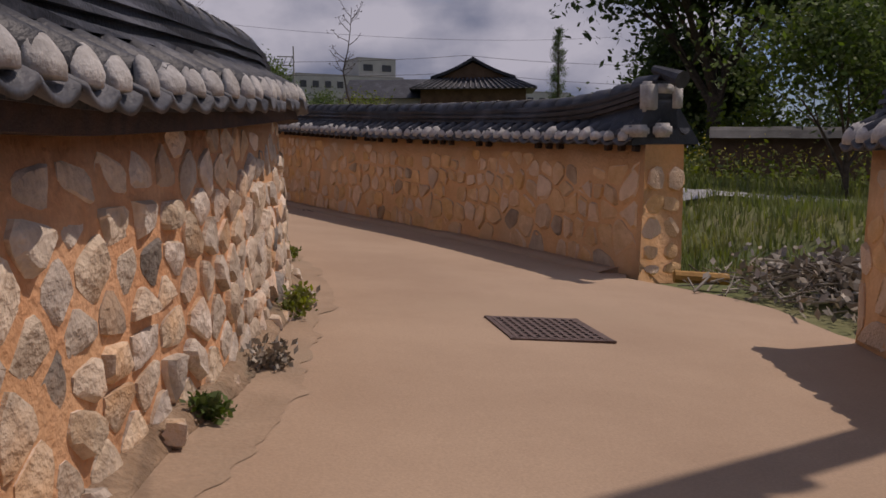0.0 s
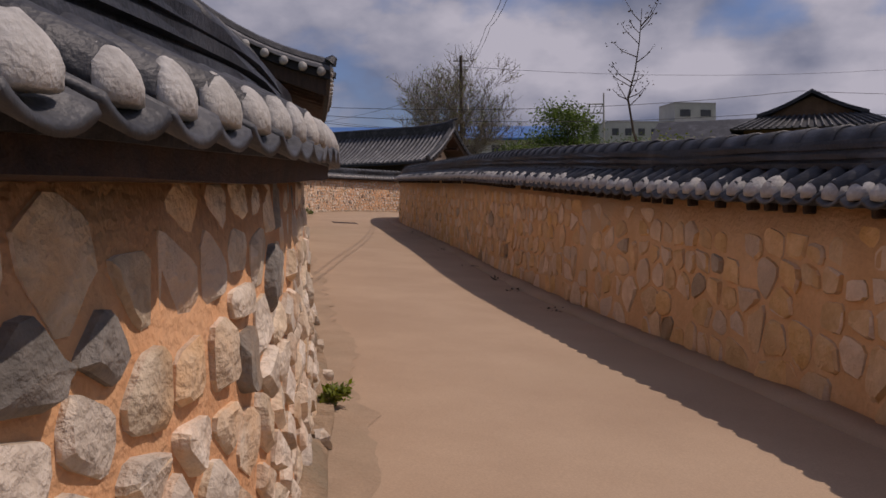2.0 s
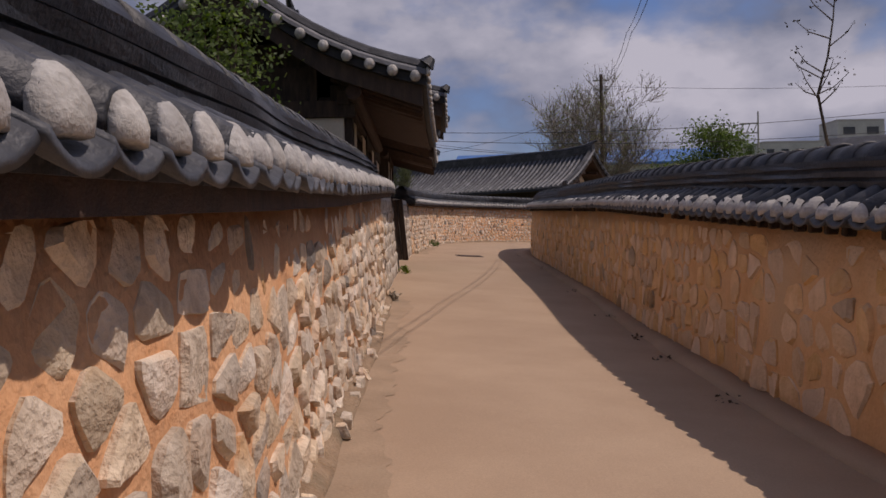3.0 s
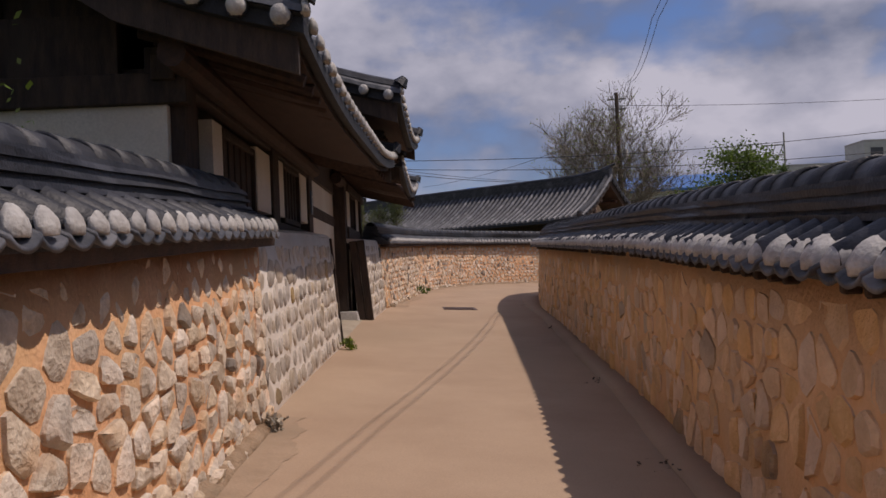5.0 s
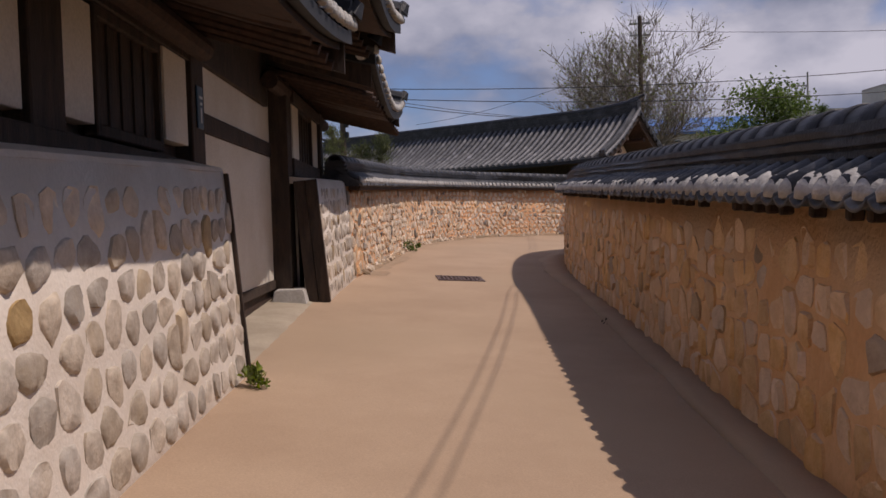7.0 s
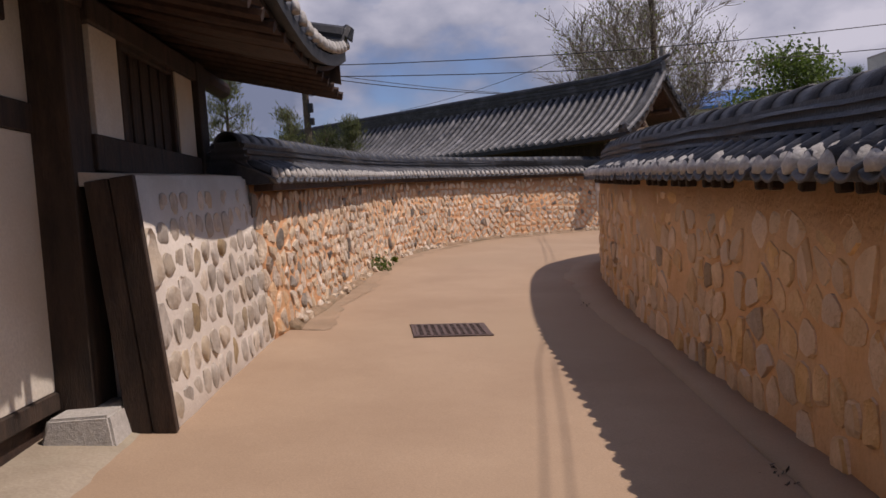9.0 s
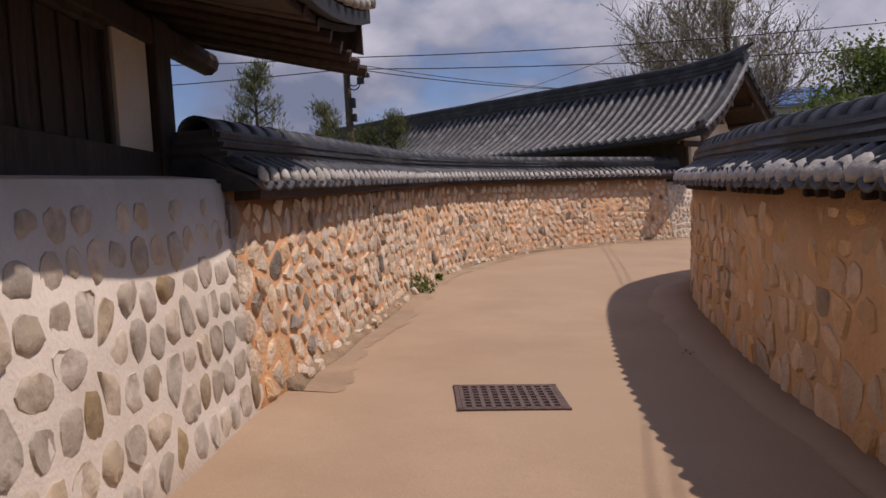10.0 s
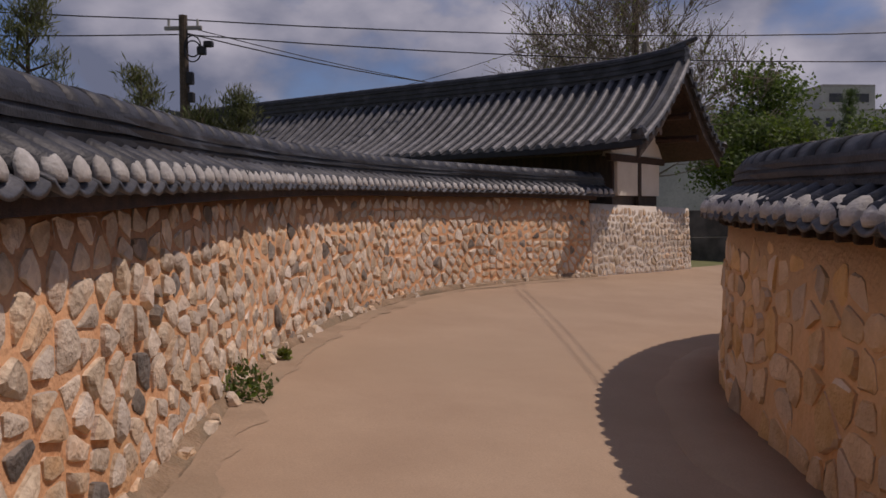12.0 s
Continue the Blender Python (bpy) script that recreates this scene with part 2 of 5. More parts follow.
def tube(bm, a, b, r1, r2, n=8, cap=True):
    a, b = Vector(a), Vector(b)
    q = (b - a).to_track_quat("Z", "Y")
    x, y = q @ Vector((1, 0, 0)), q @ Vector((0, 1, 0))
    ring = [(x * math.cos(2 * math.pi * i / n), y * math.sin(2 * math.pi * i / n)) for i in range(n)]
    low = [bm.verts.new(a + (c + d) * r1) for c, d in ring]
    top = [bm.verts.new(b + (c + d) * r2) for c, d in ring]
    for i in range(n):
        bm.faces.new((low[i], low[(i + 1) % n], top[(i + 1) % n], top[i]))
    if cap:
        bm.faces.new(low[::-1])
        bm.faces.new(top)


def G(x, y):
    """Height of the ground: the lane falls to its east side and climbs to the north."""
    return -0.0701 * min(max(x, -7), 12) + 0.0228 * min(max(y, -12), 75)


def spline(pts, step):
    """Catmull-Rom through the points, walked in even steps: rows of place, tangent and length walked."""
    p = [Vector((*q, 0)) for q in pts]
    p = [p[0] * 2 - p[1]] + p + [p[-1] * 2 - p[-2]]
    fine = []
    for i in range(1, len(p) - 2):
        for k in range(24):
            t = k / 24
            a, b, c, d = p[i - 1:i + 3]
            fine.append(0.5 * (2 * b + (c - a) * t + (2 * a - 5 * b + 4 * c - d) * t * t + (3 * b - a - 3 * c + d) * t ** 3))
    fine.append(p[-2])
    length = [0.0]
    for a, b in zip(fine, fine[1:]):
        length.append(length[-1] + (b - a).length)
    count = max(2, round(length[-1] / step))
    rows, j = [], 0
    for i in range(count + 1):
        s = length[-1] * i / count
        while j < len(fine) - 2 and length[j + 1] < s:
            j += 1
        f = (s - length[j]) / max(length[j + 1] - length[j], 1e-6)
        q = fine[j].lerp(fine[j + 1], f)
        rows.append((q, (fine[j + 1] - fine[j]).normalized(), s))
    return rows


def ramp(y, keys):
    if y <= keys[0][0]:
        return keys[0][1]
    for (a, u), (b, v) in zip(keys, keys[1:]):
        if y <= b:
            return u + (v - u) * (y - a) / (b - a)
    return keys[-1][1]


class Line:
    """The foot of a wall: side +1 has the lane to the right of the way it is drawn, -1 to the left."""

    def __init__(self, pts, side, height):
        self.rows, self.side, self.height = spline(pts, 0.07), side, height
        self.length = self.rows[-1][2]
        self.flare, self.batter = 0.0, 0.043

    def top(self, s):
        i = min(max(int(s / self.length * (len(self.rows) - 1)), 0), len(self.rows) - 1)
        return ramp(self.rows[i][0].y, self.height)

    def at(self, s, u, z, from_top=False):
        """Place at s along, u out to the lane, z above the ground or above the eave."""
        i = min(max(int(s / self.length * (len(self.rows) - 1)), 0), len(self.rows) - 1)
        q, t, s0 = self.rows[i]
        out = Vector((t.y, -t.x, 0)) * self.side
        p = q + t * (s - s0) + out * u
        base = G(q.x, q.y)
        if self.flare and from_top and z > 0.14:
            z += self.flare * max(0.0, 1 - s / 1.9) ** 2
        return Vector((p.x, p.y, base + z + (ramp(q.y, self.height) if from_top else 0))), t, out

    def turn(self, s, u, z, from_top=False):
        """A pose there: x along, y out to the lane, z up."""
        p, t, out = self.at(s, u, z, from_top)
        m = Matrix((t, out, Vector((0, 0, 1)))).transposed().to_4x4()
        if self.side > 0:
            m = Matrix((-t, out, Vector((0, 0, 1)))).transposed().to_4x4()
        m.translation = p
        return m

    def sweep(self, name, profile, material, parent, s0=None, s1=None, step=0.25, smooth=False, label="", wave=0.0, widen=None):
        """A closed profile of (u, z, from the top?) drawn along the wall."""
        s0, s1 = s0 or 0.0, self.length if s1 is None else s1
        count = max(1, round((s1 - s0) / step))
        verts, faces, k = [], [], len(profile)
        for i in range(count + 1):
            s = s0 + (s1 - s0) * i / count
            for j, (u, z, top) in enumerate(profile):
                if widen and u > 0.05:
                    u *= ramp(s, widen)
                d = noise.noise((s * 1.3, u * 3 + j, z * 2)) * wave
                verts.append(self.at(s, u + d, z + d * 0.5, top)[0])
        for i in range(count):
            for j in range(k):
                a, b = i * k + j, i * k + (j + 1) % k
                faces.append((a, b, b + k, a + k) if self.side < 0 else (b, a, a + k, b + k))
        faces += [tuple(range(k)), tuple(reversed(range(count * k, count * k + k)))]
        return mesh_ob(name, verts, faces, material, parent, smooth, label)


def stone_mesh(name, seed, cuts, material, rough=0.06, sub=3, front=0.34, sharp=24, side=(-0.08, 0.14)):
    """One worn field stone, about 1 wide, 1 high and 1 deep, split to flat faces, without its back."""
    rnd = random.Random(seed)
    bm = bmesh.new()
    bmesh.ops.create_icosphere(bm, subdivisions=sub, radius=0.70)
    off = Vector((rnd.random() * 50, rnd.random() * 50, rnd.random() * 50))
    planes = []
    turn0 = rnd.uniform(0, 360)
    for k in range(cuts):
        a = radians(turn0 + 360 / cuts * (k + rnd.uniform(-0.3, 0.3)))
        planes.append((Vector((math.cos(a), rnd.uniform(*side), math.sin(a))).normalized(), rnd.uniform(0.42, 0.52)))
    planes.append((Vector((rnd.uniform(-0.25, 0.25), 1, rnd.uniform(-0.1, 0.35))).normalized(), front))
    planes.append((Vector((rnd.uniform(-0.6, 0.6), 1, rnd.uniform(-0.6, 0.6))).normalized(), front + 0.05))
    for v in bm.verts:
        c = v.co.copy()
        for n, d in planes:
            e = c.dot(n) - d
            if e > 0:
                c -= n * e * 0.97
        c *= 1 + rough * noise.noise(c * 3.0 + off) + rough * 0.6 * noise.noise(c * 7.0 + off)
        c.x, c.z = max(-0.52, min(0.52, c.x)), max(-0.52, min(0.52, c.z))
        v.co = c
    bmesh.ops.delete(bm, geom=[v for v in bm.verts if v.co.y < -0.12], context="VERTS")
    me = bpy.data.meshes.new(name)
    bm.to_mesh(me)
    bm.free()
    me.materials.append(material)
    me.polygons.foreach_set("use_smooth", [True] * len(me.polygons))
    me.set_sharp_from_angle(angle=radians(sharp))
    return me


def foot_stones(line, wall, kinds, rows, s0, s1, wide, proud, seed, near, rest_material, fill=1.0, gap=(0.015, 0.05)):
    """Loose stones in a row at a wall's foot."""
    rnd = random.Random(seed)
    verts, faces, made = [], [], 0
    for z0, high in rows:
        s = s0 + rnd.uniform(0, 0.1)
        while s < s1 - 0.08:
            w = rnd.uniform(*wide) * (1.1 if z0 < 0.2 else 1.0)
            h = high * rnd.uniform(0.9, 1.16)
            if s + w > s1:
                break
            if rnd.random() < fill:
                z = z0 + high / 2 + rnd.uniform(-0.03, 0.03)
                out = rnd.uniform(*proud)
                deep = 0.16
                m = line.turn(s + w / 2, -0.043 * z - 0.34 * deep + out, z)
                m = m @ pose(0, 0, 0, rnd.uniform(-6, 6), rnd.uniform(-14, 14), rnd.uniform(-6, 6)) @ Matrix.Diagonal((w, deep, h, 1))
                me = rnd.choice(kinds)
                if near[0] <= s <= near[1] and made < 300:
                    made += 1
                    ob = new("stone", me)
                    ob.parent = wall
                    ob.matrix_basis = m
                else:
                    k = len(verts)
                    verts += [m @ v.co for v in me.vertices]
                    faces += [tuple(i + k for i in p.vertices) for p in me.polygons]
            s += w + rnd.uniform(*gap)
    if faces:
        tagged(mesh_ob("stones", verts, faces, rest_material, wall, True), kind="stuff")


def clip(poly, px, pz, nx, nz):
    """The part of a polygon on the far side of the line through (px, pz), seen against (nx, nz)."""
    out = []
    for (ax, az), (bx, bz) in zip(poly, poly[1:] + poly[:1]):
        da, db = (ax - px) * nx + (az - pz) * nz, (bx - px) * nx + (bz - pz) * nz
        if da <= 0:
            out.append((ax, az))
        if (da < 0 < db) or (db < 0 < da):
            f = da / (da - db)
            out.append((ax + (bx - ax) * f, az + (bz - az) * f))
    return out


def rounded(poly, times, cut=0.25):
    for k in range(times):
        poly = [(a[0] + (b[0] - a[0]) * f, a[1] + (b[1] - a[1]) * f) for a, b in zip(poly, poly[1:] + poly[:1]) for f in (cut, 1 - cut)]
    return poly


def lay_stones(line, wall, materials, s0, s1, wide, high, margin, proud, gap, seed, near, turns=1, face=0.72, fill=1.0, drop=0.12, jitter=0.3, base=0.0, sharp=30, growth=0.0, upper=0.6):
    """Fitted stones bedded in a wall: uneven cells in loose courses, each a low block of its own outline, near: the stretch of single parts."""
    rnd = random.Random(seed)
    seeds, grid, row, z = [], {}, 0, base
    tallest = max(h for y, h in line.height)
    while z < tallest:
        h = high * (1 + growth * max(0.0, 1 - z / 0.5)) * rnd.uniform(0.88, 1.12)
        s = s0 + wide * (0.5 if row % 2 else 0.0)
        while s < s1:
            w = wide * rnd.uniform(0.72, 1.3)
            if rnd.random() > drop:
                p = (s + w / 2, z + h / 2 + rnd.uniform(-jitter, jitter) * h)
                seeds.append(p)
                grid.setdefault((int(p[0] / 0.35), int(p[1] / 0.35)), []).append(p)
            s += w
        z += h
        row += 1
    joined = [([], [], []), 0]
    made = 0
    for x, z in seeds:
        top = line.top(x) - margin
        if z > top - 0.03 or rnd.random() > fill:
            continue
        r = 0.36
        poly = [(x - r, z - r), (x + r, z - r), (x + r, z + r), (x - r, z + r)]
        g = rnd.uniform(*gap) / 2
        for i in (-2, -1, 0, 1, 2):
            for j in (-2, -1, 0, 1, 2):
                for q in grid.get((int(x / 0.35) + i, int(z / 0.35) + j), ()):
                    dx, dz = q[0] - x, q[1] - z
                    d = math.hypot(dx, dz)
                    if 1e-6 < d < 0.75:
                        poly = clip(poly, x + dx / 2 - dx / d * g, z + dz / 2 - dz / d * g, dx / d, dz / d)
        poly = clip(poly, x, top, 0, 1)
        poly = clip(poly, x, 0.01, 0, -1)
        poly = clip(poly, s1 - 0.01, z, 1, 0)
        poly = clip(poly, s0 + 0.01, z, -1, 0)
        if len(poly) < 3:
            continue
        cx, cz = sum(p[0] for p in poly) / len(poly), sum(p[1] for p in poly) / len(poly)
        if min(max(p[0] for p in poly) - min(p[0] for p in poly), max(p[1] for p in poly) - min(p[1] for p in poly)) < 0.055:
            continue
        poly = rounded(poly, turns, 0.25 if turns > 1 else 0.18)
        while len(poly) > 13:
            k = min(range(len(poly)), key=lambda i: math.dist(poly[i], poly[i - 1]))
            poly.pop(k)
        poly = [(cx + (p[0] - cx) * f, cz + (p[1] - cz) * f) for p in poly for f in (rnd.uniform(0.9, 1.03),)]
        out = rnd.uniform(*proud) * (upper if cz > line.top(cx) - 0.34 else 1.0)
        tx, tz = rnd.uniform(-0.14, 0.14), rnd.uniform(-0.18, 0.08)
        lean = -line.batter * cz
        n = len(poly)
        pts = [line.at(a, lean - 0.05, b)[0] for a, b in poly]
        pts += [line.at(cx + (a - cx) * 0.97, lean + out * rnd.uniform(0.35, 0.6), cz + (b - cz) * 0.97)[0] for a, b in poly]
        ox, oz = rnd.uniform(-0.012, 0.012), rnd.uniform(-0.012, 0.012)
        for a, b in poly:
            fa, fb = (a - cx) * face, (b - cz) * face
            pts.append(line.at(cx + fa + ox, lean + out * rnd.uniform(0.85, 1.1) + tx * fa + tz * fb, cz + fb + oz)[0])
        pts.append(line.at(cx + ox * 2, lean + out * rnd.uniform(1.0, 1.2), cz + oz * 2)[0])
        flip = line.side > 0
        faces = []
        for k in (0, n):
            for i in range(n):
                j = (i + 1) % n
                faces.append((k + i, k + j, k + n + j, k + n + i))
        faces += [(2 * n + i, 2 * n + (i + 1) % n, 3 * n) for i in range(n)]
        if flip:
            faces = [f[::-1] for f in faces]
        pick = 1 if len(materials) > 1 and rnd.random() < 0.06 else 0
        if near[0] <= cx <= near[1] and made < 300:
            made += 1
            m = line.turn(cx, lean, cz)
            inv = m.inverted()
            me = raw_mesh("stone", [inv @ p for p in pts], faces, materials[pick])
            me.set_sharp_from_angle(angle=radians(sharp))
            ob = new("stone", me)
            ob.parent = wall
            ob.matrix_basis = m
        else:
            v, f, mi = joined[0]
            k = len(v)
            v += pts
            f += [tuple(i + k for i in q) for q in faces]
            mi += [pick] * len(faces)
    v, f, mi = joined[0]
    if f:
        ob = mesh_ob("stones", v, f, materials[0], wall, True)
        for m in materials[1:]:
            ob.data.materials.append(m)
        ob.data.polygons.foreach_set("material_index", mi)
        ob.data.set_sharp_from_angle(angle=radians(sharp))
        tagged(ob, kind="stuff")


def half_ring(r1, r2, y0, y1, z0, z1, a0, a1, n, taper=1.06):
    """A bent tile: arc from a0 to a1 degrees, between the radii, from (y0, z0) to (y1, z1)."""
    verts, faces = [], []
    for y, z, k in ((y0, z0, 1.0), (y1, z1, taper)):
        for r in (r1, r2):
            for i in range(n + 1):
                a = radians(a0 + (a1 - a0) * i / n)
                verts.append((r * k * math.cos(a), y, z + r * k * math.sin(a)))
    m = n + 1
    for i in range(n):
        faces += [(i + 1, i, 2 * m + i, 2 * m + i + 1), (m + i, m + i + 1, 3 * m + i + 1, 3 * m + i)]
        faces += [(i, i + 1, m + i + 1, m + i), (2 * m + i + 1, 2 * m + i, 3 * m + i, 3 * m + i + 1)]
    faces += [(0, m, 3 * m, 2 * m), (m - 1, 3 * m - 1, 4 * m - 1, 2 * m - 1)]
    return verts, faces


def raw_mesh(name, verts, faces, material, smooth=True):
    me = bpy.data.meshes.new(name)
    me.from_pydata(verts, [], faces)
    me.materials.append(material)
    if smooth:
        me.polygons.foreach_set("use_smooth", [True] * len(me.polygons))
    me.update()
    return me


def plug_mesh(name, seed):
    """The lump of lime that closes the end of a cover tile: a blunt dome above, cut off flat below."""
    bm = bmesh.new()
    bmesh.ops.create_uvsphere(bm, u_segments=14, v_segments=10, radius=1.0)
    off = Vector((seed * 3.1, 0, 0))
    for v in bm.verts:
        c = v.co.copy()
        d = 1 + 0.09 * noise.noise(c * 1.8 + off) + 0.03 * noise.noise(c * 5 + off)
        w = 0.080 * (1.0 - 0.26 * max(c.z, 0) ** 1.5)
        z = c.z * 0.068 if c.z > 0 else max(c.z, -0.34) * 0.10
        v.co = Vector((c.x * w, c.y * 0.032 - 0.016 * max(c.z, 0), z)) * d
    me = bpy.data.meshes.new(name)
    bm.to_mesh(me)
    bm.free()
    me.materials.append(M_PLUG)
    me.polygons.foreach_set("use_smooth", [True] * len(me.polygons))
    return me


PLUGS = [plug_mesh("plaster_plug", k) for k in range(6)]
COVER = raw_mesh("cover_tile", *half_ring(0.052, 0.070, 0.165, -0.25, 0.045, 0.25, -8, 188, 10), M_TILE)
TROUGH = raw_mesh("trough_tile", *half_ring(0.158, 0.138, 0.195, -0.2, 0.122, 0.33, 226, 314, 10), M_TILE_L)
RIDGE = raw_mesh("ridge_tile", *half_ring(0.105, 0.125, -0.17, 0.17, -0.02, -0.02, -10, 190, 10, 1.02), M_TILE)
PITCH = 0.212


def coping(line, name, label, s0, s1, flare=()):
    """The tiled roof along a wall: cover tiles with lime plugs, trough tiles, and a ridge of stacked tiles under a round cap."""
    roof = empty(name, label, "wall roof", "tiled roofs of the lane walls")
    rnd = random.Random(len(name) * 7 + int(s0))
    line.sweep("slope_bed", [(0.11, 0.0, True), (-0.10, 0.17, True), (-0.42, 0.17, True), (-0.70, 0.015, True), (-0.70, -0.02, True), (0.11, -0.03, True)], M_TILE, roof, s0, s1, 0.25)
    count = int((s1 - s0) / PITCH)
    for i in range(count):
        s = s0 + (i + 0.5) * (s1 - s0) / count
        m = line.turn(s, -0.035, 0, True)
        long = 2.4 if line.side < 0 else 1.0
        for kind, me, place in (("cover_tile", COVER, pose(rnd.uniform(-0.008, 0.008), 0, rnd.uniform(-0.004, 0.006), 0, 0, rnd.uniform(-3, 3))),
                                ("trough_tile", TROUGH, pose(0, rnd.uniform(-0.01, 0.015), rnd.uniform(-0.004, 0.004), 0, rnd.uniform(-3, 3), 0)),
                                ("plaster_plug", rnd.choice(PLUGS), pose(rnd.uniform(-0.006, 0.006), 0.165 if long < 2 else 0.128, 0.056, 0, rnd.uniform(-6, 6), rnd.uniform(-7, 7)) @ Matrix.Diagonal((rnd.uniform(0.92, 1.08) * (1.0 if long < 2 else 1.14), long, rnd.uniform(0.92, 1.1) * (1.0 if long < 2 else 1.3), 1)))):
            ob = new(kind, me)
            ob.parent = roof
            ob.matrix_basis = m @ place
    for k, (w, z) in enumerate(((0.20, 0.215), (0.185, 0.275), (0.165, 0.335))):
        line.sweep("ridge_course", [(w - 0.26, z - 0.02, True), (w - 0.26, z + 0.012, True), (-w - 0.26, z + 0.012, True), (-w - 0.26, z - 0.02, True)], M_TILE, roof, s0, s1, 0.3, wave=0.02)
    line.sweep("ridge_core", [(-0.085, 0.12, True), (-0.12, 0.37, True), (-0.40, 0.37, True), (-0.435, 0.12, True)], M_TILE, roof, s0, s1, 0.3)
    n = int((s1 - s0) / 0.33)
    for i in range(n):
        s = s0 + (i + 0.5) * (s1 - s0) / n
        ob = new("ridge_tile", RIDGE)
        ob.parent = roof
        ob.matrix_basis = line.turn(s, -0.26, 0.36, True) @ pose(0, 0, rnd.uniform(-0.003, 0.003), 0, 0, 90 + rnd.uniform(-1, 1))
    return roof


# ---- ground and lane ----
LEFT_A = Line([(-1.1, -6.5), (-0.3, -4.0), (0.45, -1.8), (0.98, -0.3), (1.36, 0.66), (1.64, 1.3), (1.99, 2.4), (2.3, 3.4), (2.5, 4.6), (2.53, 5.8), (2.36, 7.6), (2.13, 9.0), (1.86, 10.6), (1.46, 13.0), (0.8, 16.7), (0.62, 17.6)],
              1, [(-2, 1.05), (0, 1.07), (3, 1.26), (6, 1.30), (10, 1.34), (15, 1.46), (18, 1.5)])
COB_A = Line([(0.62, 17.6), (0.23, 19.9), (-0.19, 22.45)], 1, [(17, 1.51), (23, 1.51)])
COB_A.batter = 0.08
COB_B = Line([(-0.80, 26.55), (-1.02, 28.0), (-1.22, 29.4)], 1, [(27, 1.47), (30, 1.47)])
COB_B.batter = 0.085
LEFT_B = Line([(-1.22, 29.4), (-1.29, 30.4), (-1.55, 33.5), (-1.76, 36.0), (-1.74, 37.6), (-1.47, 39.6), (-0.85, 41.9), (0.40, 44.2), (2.1, 46.4)],
              1, [(29, 1.44), (36, 1.46), (42, 1.5), (46, 1.58)])
LEFT_B.batter = 0.06
COB_C = Line([(2.1, 46.4), (3.5, 48.2), (4.8, 50.0)], 1, [(46, 1.42), (50, 1.42)])
RIGHT = Line([(5.87, 4.55), (5.6, 7.2), (5.12, 9.6), (4.65, 12.0), (4.12, 15.5), (3.7, 19.2), (3.32, 22.0), (2.92, 25.0), (2.5, 28.0), (2.12, 30.6), (1.92, 33.0), (1.86, 35.0), (2.0, 36.5), (2.45, 37.9), (3.3, 39.3), (4.7, 40.6), (7.0, 41.8)],
             -1, [(4, 1.28), (10, 1.29), (14, 1.37), (19, 1.45), (28, 1.47), (40, 1.46)])
RIGHT_S = Line([(1.9, -6.8), (3.1, -3.6), (4.05, -1.4), (4.9, 0.25), (5.62, 1.75)], -1, [(-6, 1.25), (2, 1.25)])


def ground_sheet():
    xs = [-900, -300, -120, -60, -30, -18, -12, -7, -3, 0, 3, 6, 9, 12, 18, 30, 60, 120, 300, 900]
    ys = [-900, -300, -120, -60, -30, -12, -4, 2, 8, 14, 20, 26, 32, 38, 44, 50, 56, 64, 75, 110, 180, 300, 900]
    verts = [(x, y, G(x, y) - 0.05 - (0.006 * max(0, abs(x) - 12) if x > 12 else 0) * (1 if x < 130 else 0)) for y in ys for x in xs]
    n = len(xs)
    faces = [(j * n + i, j * n + i + 1, (j + 1) * n + i + 1, (j + 1) * n + i) for j in range(len(ys) - 1) for i in range(n - 1)]
    tagged(mesh_ob("ground", verts, faces, M_SOIL), "grassy soil ground running out past the walls", "ground", kind="structure")


def lane_z(x, y):
    return G(x, y) + 0.012 * noise.noise((x * 0.8, y * 0.5, 0))


def lane():
    """The tan paved lane, one sheet from wall to wall, with a low kerb strip of concrete along the east wall."""
    ys = [-9 + 0.5 * i for i in range(131)]
    left = [(-3.5, -9)] + [(r[0].x, r[0].y) for ln in (LEFT_A, COB_A, COB_B, LEFT_B, COB_C) for r in ln.rows]
    right = [(0.9, -9)] + [(r[0].x, r[0].y) for r in RIGHT_S.rows] + [(7.5, 2.6), (6.3, 3.6), (5.9, 4.5)] + [(r[0].x, r[0].y) for r in RIGHT.rows]

    def edge(pts, y):
        best = min(range(len(pts)), key=lambda i: abs(pts[i][1] - y))
        return pts[best][0]
    verts, faces, n = [], [], 14
    for y in ys:
        a = edge(left, min(y, 50.0)) - (1.4 if 22 < y < 27.3 else 0.2)
        b = edge(right, y) + 0.2 if y < 39.5 else 12.0 + 0.8 * (y - 39.5)
        if 1.7 < y < 4.6:
            b = 6.15 - 0.35 * abs(y - 3.2)
        if y > 50:
            a = 4.6 + (y - 50) * 0.7
        for i in range(n + 1):
            x = a + (b - a) * i / n
            verts.append((x, y, lane_z(x, y)))
    for j in range(len(ys) - 1):
        for i in range(n):
            k = j * (n + 1) + i
            faces.append((k, k + 1, k + n + 2, k + n + 1))
    tagged(mesh_ob("road", verts, faces, M_LANE, smooth=True), "tan sandy paved village lane between the walls", "lane", kind="structure")


ground_sheet()
lane()

# ---- walls ----
RUBBLE = [stone_mesh("stone", 10 + k, 5 + k % 3, M_STONE, 0.16) for k in range(18)]
FLUSH = [stone_mesh("stone", 40 + k, 5 + k % 3, M_STONE_R, 0.07, 2) for k in range(14)]


